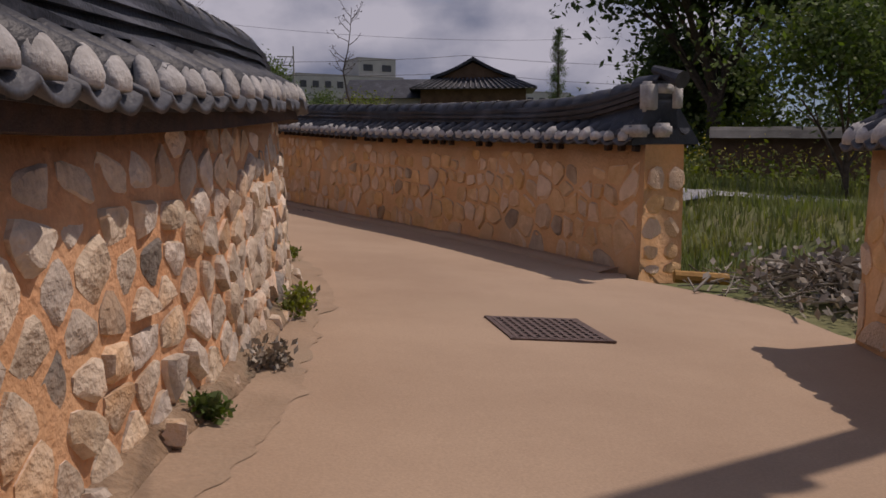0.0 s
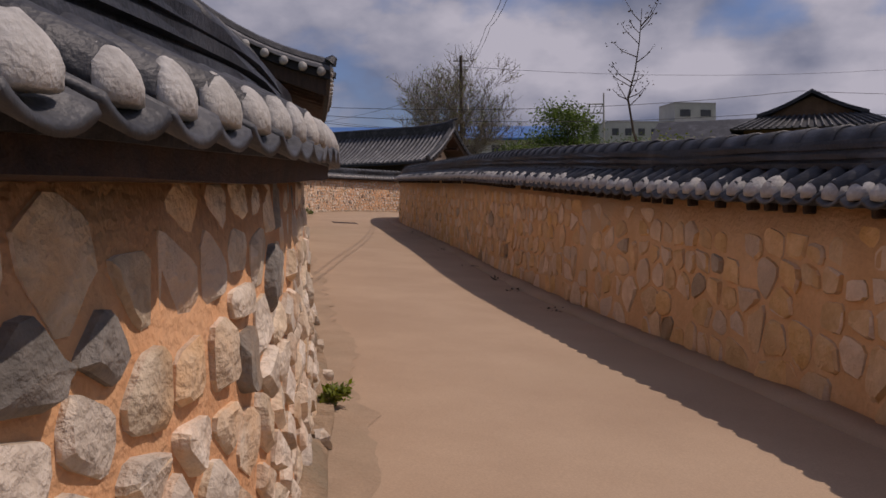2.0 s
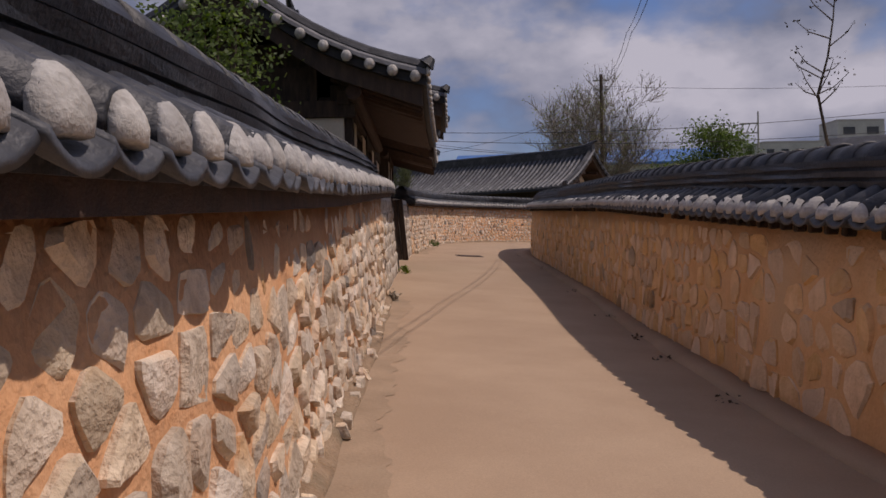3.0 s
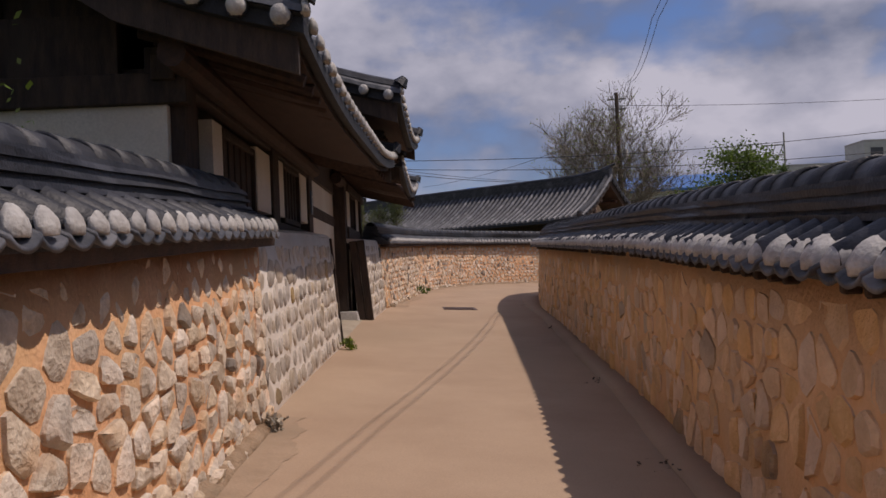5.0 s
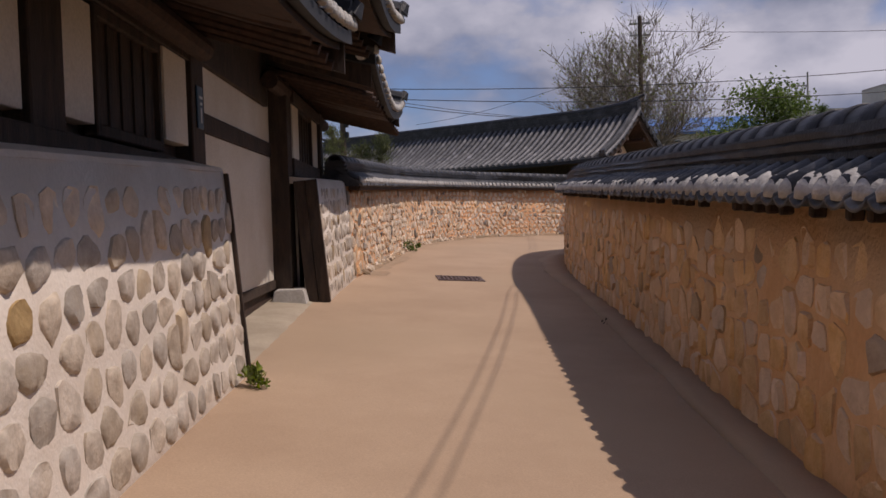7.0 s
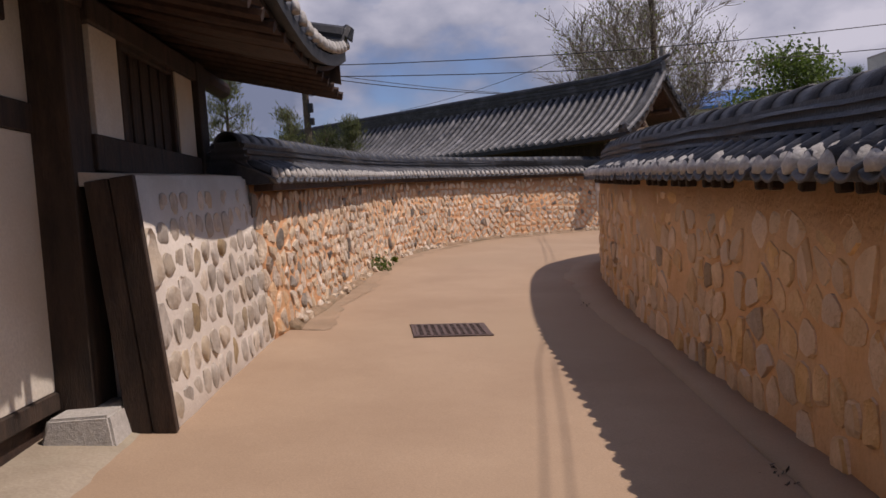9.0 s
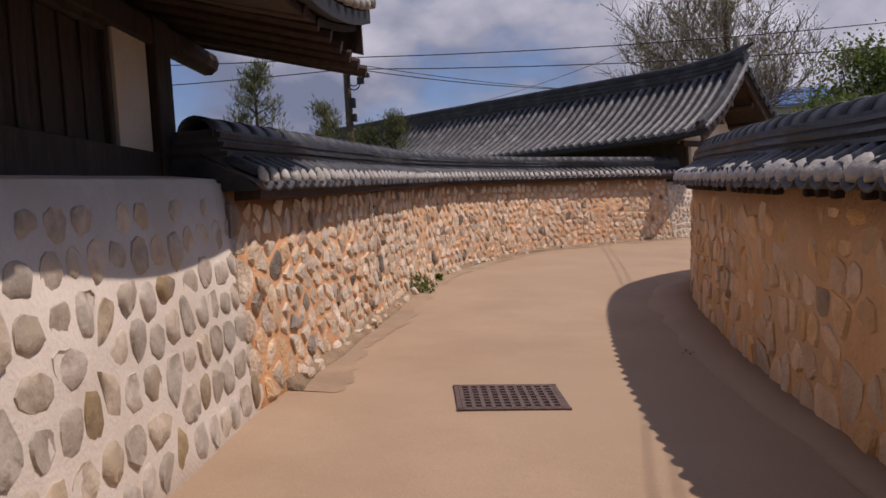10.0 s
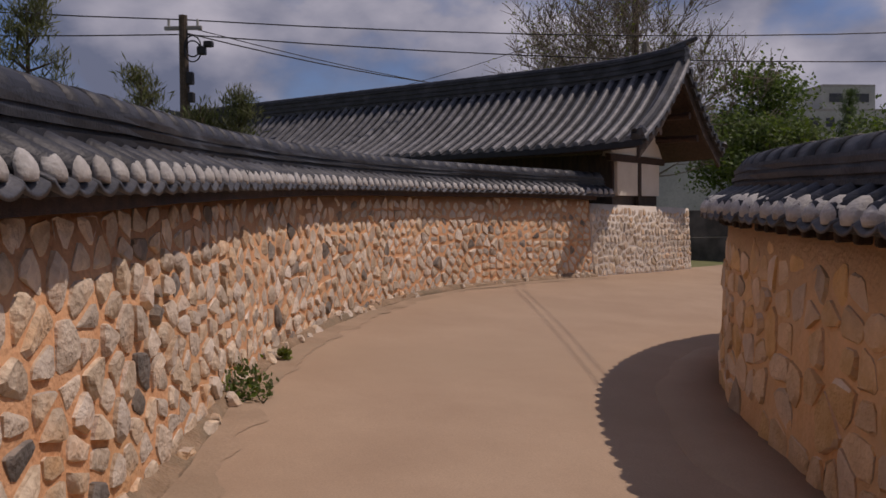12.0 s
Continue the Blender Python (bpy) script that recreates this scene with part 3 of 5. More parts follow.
def wall_body(name, label, line, material, s0=None, s1=None, thick=0.5, top=0.0):
    root = empty(name, label, "wall", kind="structure")
    b = line.batter
    line.sweep("core", [(0.03, -0.3, False), (-0.15 * b, 0.15, False), (-0.7 * b, 0.7, False), (-b * line.height[0][1], top, True), (-thick + 0.02 - b, top, True), (-thick - 0.02, -0.3, False)], material, root, s0, s1, 0.15, wave=0.016, smooth=True)
    return root


def courses(low, high, top, first=0.0):
    rows, z = [], 0.02
    if first:
        rows.append((z, first))
        z += first + 0.02
    k = 0
    while z < top - low * 0.6:
        h = low + (high - low) * ((k * 0.618) % 1)
        rows.append((z, h))
        z += h + 0.022
        k += 1
    return rows


wall = wall_body("wall_west_south", "orange clay and rubble stone wall, upper part shaded", LEFT_A, M_CLAY, top=-0.02)
LEFT_A.sweep("eave_board", [(0.10, -0.09, True), (0.10, -0.02, True), (-0.08, -0.02, True), (-0.08, -0.09, True)], M_WOODR, wall, step=0.4, wave=0.02)
lay_stones(LEFT_A, wall, (M_STONE, M_STONE_D), 3.5, LEFT_A.length, 0.245, 0.136, 0.09, (0.012, 0.040), (0.016, 0.050), 3, (5.6, 10.5), drop=0.10, face=0.74, jitter=0.18, upper=0.45, sharp=34)
coping(LEFT_A, "wall_roof", "grey tiled roof of the west wall with lime-plugged tile ends", 0.0, LEFT_A.length - 0.15)

wall = wall_body("wall_gatehouse_south", "cobble wall in pale lime mortar below the gatehouse", COB_A, M_LIME, thick=0.34)
lay_stones(COB_A, wall, (M_COB, M_COB_D), 0.0, COB_A.length, 0.215, 0.205, 0.10, (0.008, 0.022), (0.022, 0.050), 5, (0, 9), turns=2, face=0.8, drop=0.08, jitter=0.2, sharp=60)
wall = wall_body("wall_gatehouse_north", "short cobble wall in pale lime mortar beside the gate", COB_B, M_LIME, thick=0.25)
lay_stones(COB_B, wall, (M_COB, M_COB_D), 0.0, COB_B.length, 0.215, 0.205, 0.08, (0.008, 0.022), (0.022, 0.050), 6, (0, 9), turns=2, face=0.8, drop=0.08, jitter=0.2, sharp=60)

wall = wall_body("wall_west_north", "curving orange clay and rubble stone wall in sunlight", LEFT_B, M_CLAY, top=-0.02)
LEFT_B.sweep("eave_board", [(0.10, -0.09, True), (0.10, -0.02, True), (-0.08, -0.02, True), (-0.08, -0.09, True)], M_WOODR, wall, step=0.4, wave=0.02)
lay_stones(LEFT_B, wall, (M_STONE, M_STONE_D), -0.12, LEFT_B.length, 0.235, 0.126, 0.10, (0.010, 0.034), (0.018, 0.052), 7, (-0.2, 6.0), drop=0.10, face=0.74, jitter=0.18, upper=0.45, sharp=34)
coping(LEFT_B, "wall_roof", "grey tiled roof following the curved west wall", -0.1, LEFT_B.length + 0.6)
wall = wall_body("wall_house_end", "pale cobble wall below the gable of the house", COB_C, M_LIME)
lay_stones(COB_C, wall, (M_STONE, M_COB), 0.0, COB_C.length, 0.17, 0.13, 0.05, (0.014, 0.034), (0.02, 0.05), 8, (0, 9))

wall = wall_body("wall_east", "ochre clay wall with flush stones, in shade", RIGHT, M_CLAY_R, top=-0.02)
lay_stones(RIGHT, wall, (M_STONE_R, M_STONE_RD), 0.05, RIGHT.length, 0.220, 0.185, 0.14, (0.008, 0.030), (0.014, 0.044), 9, (5.0, 14.0), face=0.80, drop=0.14, fill=0.92, growth=0.35, upper=0.45, jitter=0.24, sharp=26)
# stones in the wall's southern end face
rnd = random.Random(91)
for z0, high in courses(0.17, 0.26, 1.16, 0.12):
    for u in (0.14, 0.38):
        w, h = rnd.uniform(0.17, 0.25), high * rnd.uniform(0.85, 1.05)
        ob = new("stone", rnd.choice(FLUSH))
        ob.parent = wall
        ob.matrix_basis = RIGHT.turn(0.042 - rnd.uniform(-0.004, 0.014), -0.043 * z0 - u + rnd.uniform(-0.03, 0.03), z0 + high / 2) @ pose(0, 0, 0, 0, rnd.uniform(-12, 12), 90) @ Matrix.Diagonal((w, 0.16, h, 1))
RIGHT.flare = 0.2
coping(RIGHT, "wall_roof", "grey tiled roof of the shaded east wall with lime-plugged ends", 0.0, RIGHT.length)
wall = wall_body("wall_east_south", "end of a clay and stone wall beside the opening", RIGHT_S, M_CLAY_R, top=-0.02)
lay_stones(RIGHT_S, wall, (M_STONE_R,), 4.0, RIGHT_S.length, 0.205, 0.185, 0.14, (0.010, 0.024), (0.012, 0.036), 11, (4.0, 99.0), face=0.78, drop=0.14, fill=0.93, growth=0.3)
coping(RIGHT_S, "wall_roof", "grey tiled roof of the wall end beside the opening", 0.0, RIGHT_S.length)

# timber ends in the clay below the east eave
rnd = random.Random(4)
east = bpy.data.objects["wall_east"]
for i in range(int(RIGHT.length / 0.212)):
    s = 0.1 + i * 0.212
    if rnd.random() < 0.75:
        bm = bmesh.new()
        box(bm, RIGHT.turn(s, -0.03, -0.06, True) @ pose(0, 0, 0, 0, rnd.uniform(-10, 10), 0), 0.055, 0.10, 0.06, 0.01)
        part("rafter_end", bm, M_WOOD, east)

# low concrete footing along the east wall, wider at the bend; earth and small stones along the west walls
kerb = empty("kerb_east", "low worn concrete footing strip along the east wall", "kerb", kind="structure")
RIGHT.sweep("strip", [(0.24, -0.05, False), (0.23, 0.030, False), (0.14, 0.045, False), (-0.02, 0.06, False), (-0.02, -0.05, False)], M_LANE, kerb, 0.3, RIGHT.length, 0.15, True, wave=0.04, widen=[(0, 1.0), (25, 1.0), (30, 2.3), (33.5, 2.5), (38, 1.4)])
for k, (ln, s0) in enumerate(((LEFT_A, 4.0), (LEFT_B, 0.5))):
    edge = empty("earth_edge", "crumbling earth edging along the foot of the wall", "edging", kind="structure")
    ln.sweep("bank", [(0.12, -0.03, False), (0.09, 0.02, False), (0.04, 0.05, False), (-0.03, 0.08, False), (-0.03, -0.03, False)], M_EARTH, edge, s0, ln.length, 0.10, True, wave=0.05)
    n = int((ln.length - s0) / 0.06)
    rows = []
    for i in range(n + 1):
        q = s0 + (ln.length - s0) * i / n
        wide = 0.30 + 0.16 * noise.noise((q * 0.7, k, 0)) + 0.10 * noise.noise((q * 3.1, k, 5)) + 0.05 * noise.noise((q * 9, k, 9))
        for u in (0.0, 0.5, 1.0):
            p = ln.at(q, max(0.12, wide) * u, 0)[0]
            rows.append((p.x, p.y, lane_z(p.x, p.y) + 0.004 + 0.004 * (1 - u)))
    mesh_ob("dirt", rows, [(3 * i + a, 3 * i + a + 1, 3 * i + a + 4, 3 * i + a + 3) for i in range(n) for a in (0, 1)], M_DIRT, edge, True)
    foot_stones(ln, edge, RUBBLE, [(-0.03, 0.10)], s0, ln.length, (0.06, 0.18), (0.07, 0.12), 31 + k, (s0, 99), M_STONE, 0.6, gap=(0.03, 0.3))


# ---- houses ----
class Frame:
    """A house's own axes: s along its ridge, u across, z up."""

    def __init__(self, x, y, dx, dy, flip=1):
        self.o, self.a = Vector((x, y, 0)), Vector((dx, dy, 0)).normalized()
        self.b = Vector((self.a.y, -self.a.x, 0)) * flip

    def p(self, s, u, z):
        return self.o + self.a * s + self.b * u + Vector((0, 0, z))

    def m(self, s, u, z):
        m = Matrix((self.b.cross(Vector((0, 0, 1))), self.b, Vector((0, 0, 1)))).transposed().to_4x4()
        m.translation = self.p(s, u, z)
        return m


def tiled_roof(fr, parent, s0, s1, u_eave, u_ridge, z_eave, z_ridge, lift=0.3, pitch=0.27, u_back=None, plugs=True, lift0=True, lift1=True, sag=0.16, skew=0.0, eave_tip=1.0):
    """A gable roof with sagging slopes: bed, boards, tile columns, plugs, ridge and verge tiles."""
    u_back = 2 * u_ridge - u_eave if u_back is None else u_back

    def up(s):
        k0 = max(0.0, 1 - (s - s0) / 2.6) ** 2 if lift0 else 0
        k1 = max(0.0, 1 - (s1 - s) / 2.6) ** 2 if lift1 else 0
        return lift * (k0 + k1)

    def place(s, f, d=0.0, side=1):
        """f: 0 at the eave, 1 at the ridge."""
        e = u_eave + skew * (s - s0) if side > 0 else u_back
        z = z_eave + (z_ridge - z_eave) * (f - sag * math.sin(math.pi * f)) + up(s) * (eave_tip + (0.75 - eave_tip) * f)
        return fr.p(s, e + (u_ridge - e) * f, z + d)

    n, k = max(6, round((s1 - s0) / 0.4)), 6
    for side in (1, -1):
        verts, faces = [], []
        for i in range(n + 1):
            s = s0 + (s1 - s0) * i / n
            for j in range(k + 1):
                verts.append(place(s, j / k, 0.0, side))
            for j in range(k + 1):
                verts.append(place(s, j / k, -0.10, side))
        w = 2 * (k + 1)
        for i in range(n):
            for j in range(k):
                a = i * w + j
                faces += [(a, a + 1, a + w + 1, a + w), (a + k + 1, a + w + k + 1, a + w + k + 2, a + k + 2)]
            faces.append((i * w, i * w + w, i * w + w + k + 1, i * w + k + 1))
        for i in (0, n):
            for j in range(k):
                a = i * w + j
                faces.append((a, a + 1, a + k + 2, a + k + 1))
        # bed coloured as dark as the shade between the cover tiles
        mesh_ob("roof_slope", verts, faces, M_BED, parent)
        verts, faces = [], []
        for i in range(n + 1):
            s = s0 + 0.1 + (s1 - s0 - 0.2) * i / n
            for d in (-0.11, -0.16):
                for j in range(k + 1):
                    verts.append(place(s, 0.03 + 0.94 * j / k, d, side))
        for i in range(n):
            for j in range(k):
                for d in (0, k + 1):
                    a = i * w + j + d
                    faces.append((a, a + 1, a + w + 1, a + w))
            for a in (i * w, i * w + k):
                faces.append((a, a + w, a + w + k + 1, a + k + 1))
        mesh_ob("soffit", verts, faces, M_WOODR, parent)
    columns = int((s1 - s0) / pitch)
    up_z = Vector((0, 0, 1))
    rnd = random.Random(int(z_eave * 100))
    for i in range(columns + 1):
        s = s0 + (s1 - s0) * i / columns
        bm = bmesh.new()
        rows = []
        for j in range(k + 1):
            f = j / k
            c = place(s, f, 0.02)
            ring = []
            for q in range(6):
                a = math.pi * q / 5
                ring.append(bm.verts.new(c + fr.a * (0.075 * math.cos(a)) + up_z * (0.085 * math.sin(a))))
            rows.append(ring)
        for a, b in zip(rows, rows[1:]):
            for q in range(5):
                bm.faces.new((a[q], a[q + 1], b[q + 1], b[q]))
        bm.faces.new(rows[0])
        # pale colour includes the sun on the tile backs
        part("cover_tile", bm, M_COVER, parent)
        if plugs:
            ob = new("plaster_plug", rnd.choice(PLUGS))
            ob.parent = parent
            mm = fr.m(s, 0, 0)
            mm.translation = place(s, 0, 0.055)
            ob.matrix_basis = mm @ pose(0, 0.02, 0, -8, 0, 0)
            if i < columns:
                ob = new("trough_tile", TROUGH)
                ob.parent = parent
                mm = fr.m(s, 0, 0)
                mm.translation = place(s + pitch / 2, 0, -0.04) - fr.b * 0.2
                ob.matrix_basis = mm
    for w, z0, z1 in ((0.13, -0.05, 0.30), (0.17, 0.05, 0.09), (0.16, 0.16, 0.20), (0.17, 0.28, 0.33)):
        verts, faces = [], []
        for i in range(n + 1):
            p = place(s0 + (s1 - s0) * i / n, 1)
            verts += [p + fr.b * du + up_z * dz for du, dz in ((-w, z0), (w, z0), (w, z1), (-w, z1))]
        for i in range(n):
            for q in range(4):
                faces.append((4 * i + q, 4 * i + (q + 1) % 4, 4 * i + 4 + (q + 1) % 4, 4 * i + 4 + q))
        faces += [(0, 1, 2, 3), (4 * n + 3, 4 * n + 2, 4 * n + 1, 4 * n)]
        mesh_ob("ridge_course", verts, faces, M_TILE, parent)
    for i in range(n):
        bm = bmesh.new()
        tube(bm, place(s0 + (s1 - s0) * i / n, 1) + up_z * 0.36, place(s0 + (s1 - s0) * (i + 1) / n, 1) + up_z * 0.36, 0.088, 0.082, 8)
        part("ridge_tile", bm, M_TILE, parent)
    for s, sg in ((s0, -1), (s1, 1)):
        bm = bmesh.new()
        tip = place(s, 1)
        tube(bm, tip + up_z * 0.33 - fr.a * sg * 0.35, tip + up_z * 0.52 + fr.a * sg * 0.22, 0.10, 0.045, 7)
        part("ridge_horn", bm, M_TILE, parent)
        for side in (1, -1):
            for j in range(7):
                bm = bmesh.new()
                a, b = place(s, j / 7, 0.13, side) - fr.a * sg * 0.12, place(s, (j + 1) / 7, 0.13, side) - fr.a * sg * 0.12
                tube(bm, a, b, 0.10, 0.10, 8)
                tube(bm, a - up_z * 0.1, b - up_z * 0.1, 0.12, 0.12, 6)
                part("verge_ridge_tile", bm, M_TILE, parent)
            bm = bmesh.new()
            a = place(s, 0, 0.15, side)
            tube(bm, a, a + up_z * 0.09 + fr.b * (0.07 if side > 0 else -0.07), 0.11, 0.05, 7)
            part("horn", bm, M_TILE, parent)
            for j in range(9):
                c = place(s, (j + 0.5) / 9, -0.02, side)
                bm = bmesh.new()
                tube(bm, c - fr.a * sg * 0.25, c + fr.a * sg * 0.06, 0.075, 0.075, 8)
                part("verge_tile", bm, M_TILE, parent)
                if plugs:
                    bm = bmesh.new()
                    bmesh.ops.create_uvsphere(bm, u_segments=8, v_segments=6, radius=0.072, matrix=Matrix.Translation(c + fr.a * sg * 0.05))
                    part("verge_plug", bm, M_PLUG, parent, "white lime plug", True)
            bm = bmesh.new()
            a, b = place(s, 0.02, -0.22, side) - fr.a * sg * 0.1, place(s, 1, -0.22, side) - fr.a * sg * 0.1
            mid = place(s, 0.5, -0.22, side) - fr.a * sg * 0.1
            for p, q in ((a, mid), (mid, b)):
                ring = [bm.verts.new(v + up_z * dz + fr.a * da) for v in (p, q) for da, dz in ((-0.03, -0.14), (0.03, -0.14), (0.03, 0.12), (-0.03, 0.12))]
                for f in ((0, 1, 2, 3), (4, 7, 6, 5), (0, 4, 5, 1), (1, 5, 6, 2), (2, 6, 7, 3), (3, 7, 4, 0)):
                    bm.faces.new([ring[w] for w in f])
            part("bargeboard", bm, M_WOOD, parent)
    return place


def beam(fr, parent, s0, s1, u0, u1, z0, z1, material, name, label="", bevel=0.008):
    bm = bmesh.new()
    box(bm, fr.m((s0 + s1) / 2, (u0 + u1) / 2, (z0 + z1) / 2), abs(s1 - s0), abs(u1 - u0), abs(z1 - z0), bevel)
    return part(name, bm, material, parent, label)


def log(fr, parent, s0, s1, u, z, r, material=None, name="log_beam"):
    bm = bmesh.new()
    tube(bm, fr.p(s0, u, z), fr.p(s1, u, z), r, r * 0.95, 10)
    return part(name, bm, material or M_WOODR, parent, smooth=False)


GATE = Frame(0.55, 16.3, -0.178, 0.984)


def window(fr, house, s0, s1, z0, z1, u=0.0):
    """A dark plank shutter pair in its frame."""
    w = beam(fr, house, s0, s1, u - 0.03, u + 0.01, z0, z1, M_WOOD, "shutter", "dark wooden shutter")
    for a, b, c, d in ((s0 - 0.06, s0, z0 - 0.05, z1 + 0.05), (s1, s1 + 0.06, z0 - 0.05, z1 + 0.05)):
        beam(fr, w, a, b, u - 0.03, u + 0.05, c, d, M_WOOD, "jamb")
    for c, d in ((z0 - 0.07, z0), (z1, z1 + 0.07)):
        beam(fr, w, s0 - 0.06, s1 + 0.06, u - 0.03, u + 0.05, c, d, M_WOOD, "rail")
    k = 5
    for i in range(1, k):
        s = s0 + (s1 - s0) * i / k
        beam(fr, w, s - 0.012, s + 0.012, u + 0.01, u + 0.025, z0, z1, M_WOOD, "batten", bevel=0.003)
    return w


def gatehouse():
    fr = GATE
    h = empty("gatehouse", "old timber gatehouse with white plaster panels and tiled roofs", "house")
    S_END = 13.2
    # wall core behind the panels; the gate bay is set back
    F, B, N = -0.14, -0.20, 0.02
    beam(fr, h, 0.4, 7.0, -3.2, F - 0.06, 0.2, 3.05, M_WOOD, "wall", "dark timber wall")
    beam(fr, h, 7.0, 10.5, -3.2, B - 0.06, 0.2, 3.05, M_WOOD, "wall", "dark timber wall")
    beam(fr, h, 10.5, S_END, -3.2, N - 0.06, 0.2, 3.05, M_WOOD, "wall", "dark timber wall")
    # south wing: panels between posts, from south to north
    for a, b in ((1.27, 1.60), (3.05, 3.76), (4.22, 4.62), (5.94, 6.50)):
        beam(fr, h, a, b, F - 0.06, F + 0.055, 2.14 + 0.02 * a, 2.80 + 0.02 * a, M_PLASTER, "plaster_panel", "white plaster panel", 0.004)
    for a, b in ((0.38, 0.72), (3.80, 4.18), (6.56, 6.92)):
        beam(fr, h, a, b, F - 0.2, F + 0.08, 0.3, 3.2, M_WOOD, "post")
    window(fr, h, 1.72, 2.95, 2.16, 2.75, F)
    window(fr, h, 4.74, 5.84, 2.24, 2.85, F)
    beam(fr, h, 0.2, 6.9, F - 0.1, F + 0.09, 1.92, 2.14, M_WOOD, "sill_beam")
    beam(fr, h, 0.2, 6.9, F - 0.1, F + 0.07, 2.92, 3.1, M_WOOD, "wall_plate")
    # gate bay: tall plaster panels with a rail, base board
    for z0, z1 in ((0.95, 2.43), (2.60, 3.35)):
        beam(fr, h, 6.92, 10.30, B - 0.06, B + 0.05, z0, z1, M_PLASTER, "plaster_panel", "cream plaster panel", 0.004)
    beam(fr, h, 6.92, 10.30, B - 0.08, B + 0.07, 2.43, 2.60, M_WOOD, "rail")
    beam(fr, h, 6.92, 10.30, B - 0.08, B + 0.07, 0.84, 0.95, M_WOOD, "rail")
    beam(fr, h, 6.92, 10.30, B - 0.08, B + 0.01, 0.40, 0.84, M_WOODR, "base_board", "weathered brown base board")
    beam(fr, h, 10.28, 10.62, B - 0.05, 0.07, 0.75, 3.4, M_WOOD, "post")
    bm = bmesh.new()
    m = fr.m(10.30, 0.06, 0.70)
    low = [bm.verts.new(m @ Vector((x * 0.33, y * 0.24, -0.17))) for x, y in ((-1, -1), (1, -1), (1, 1), (-1, 1))]
    high = [bm.verts.new(m @ Vector((x * 0.26, y * 0.17, 0.14))) for x, y in ((-1, -1), (1, -1), (1, 1), (-1, 1))]
    for i in range(4):
        bm.faces.new((low[i], low[(i + 1) % 4], high[(i + 1) % 4], high[i]))
    bm.faces.new(high)
    bm.faces.new(low[::-1])
    bmesh.ops.bevel(bm, geom=list(bm.edges), offset=0.015, segments=2, affect="EDGES")
    part("footing_stone", bm, M_GRANITE, h, "pale granite post footing")
    # north wing above the cobble wall
    for a, b in ((10.70, 11.18), (12.56, 13.06)):
        beam(fr, h, a, b, N - 0.06, N + 0.055, 2.44, 3.12, M_PLASTER, "plaster_panel", "white plaster panel", 0.004)
    window(fr, h, 11.28, 12.46, 2.44, 3.08, N)
    beam(fr, h, 13.10, 13.38, N - 0.2, N + 0.10, 0.5, 3.3, M_WOOD, "post")
    beam(fr, h, 10.6, 13.38, N - 0.1, N + 0.08, 2.22, 2.44, M_WOOD, "sill_beam")
    beam(fr, h, 10.6, 13.6, N - 0.1, N + 0.09, 3.12, 3.28, M_WOOD, "wall_plate")
    # gable end to the south
    beam(fr, h, 0.30, 0.38, -2.9, -0.16, 2.05, 2.76, M_PLASTER, "gable_panel", "white plaster gable panel", 0.004)
    beam(fr, h, 0.24, 0.40, -3.2, 0.0, 2.76, 2.98, M_WOOD, "gable_beam")
    # upper plaster panel in deep shade: the shade is painted with the timber colour
    beam(fr, h, 0.30, 0.38, -2.7, -0.5, 2.98, 3.42, M_WOOD, "gable_panel", "plaster gable panel coloured dark for its shade", 0.004)
    beam(fr, h, 0.26, 0.42, -1.80, -1.35, 2.98, 4.0, M_WOOD, "king_post")
    beam(fr, h, 0.40, 0.8, -2.6, -0.6, 2.95, 3.75, M_WOOD, "gable_wall")
    # rafters under the lane eaves
    for s0, s1, z in ((0.2, 6.6, 2.98), (6.6, 9.6, 3.62), (9.9, 14.5, 3.20)):
        k = int((s1 - s0) / 0.33)
        for i in range(k + 1):
            s = s0 + (s1 - s0) * i / k
            bm = bmesh.new()
            tube(bm, fr.p(s, -0.3, z + 0.28), fr.p(s, 0.84 + 0.03 * s, z - 0.12), 0.05, 0.045, 7)
            part("rafter", bm, M_WOODR, h)
        log(fr, h, s0 - 0.3, s1 + 0.1, 0.0, z + 0.05, 0.10)
    tiled_roof(fr, h, -0.30, 6.8, 0.92, -1.6, 2.94, 4.25, 0.22, skew=0.036)
    tiled_roof(fr, h, 5.7, 9.8, 1.34, -1.6, 3.57, 5.05, 0.30, skew=0.036)
    tiled_roof(fr, h, 9.7, 14.3, 1.19, -1.6, 3.17, 4.5, 0.34, skew=0.036)
    beam(fr, h, 6.2, 10.0, -3.0, -0.1, 3.0, 4.2, M_WOOD, "gate_wall")
    return h


gatehouse()

# plank screens at the open ends of the cobble walls
for ln, s_end, wide, thin in ((COB_B, -0.03, 0.29, 0.05), (COB_A, COB_A.length + 0.02, 0.34, 0.03)):
    screen = empty("plank_screen", "black-brown upright planks closing the end of the cobble wall", "screen")
    m = ln.turn(s_end, -0.5 * wide + 0.035, 0.0) @ pose(0, 0, 0, math.degrees(math.atan(ln.batter)), 0, 0)
    for k in range(2):
        bm = bmesh.new()
        box(bm, m @ pose(0, wide * (k - 0.5) / 2, 0.74), thin, wide / 2 - 0.006, 1.50, 0.006)
        part("plank", bm, M_WOOD, screen)
cap = empty("wall_cap", "lime-plastered sloping cap on the cobble wall", "wall cap")
COB_A.sweep("slab", [(-0.115, 0.0, True), (-0.135, 0.03, True), (-0.44, 0.10, True), (-0.44, -0.02, True)], M_LIME, cap)
cap = empty("wall_cap", "lime-plastered cap on the short cobble wall", "wall cap")
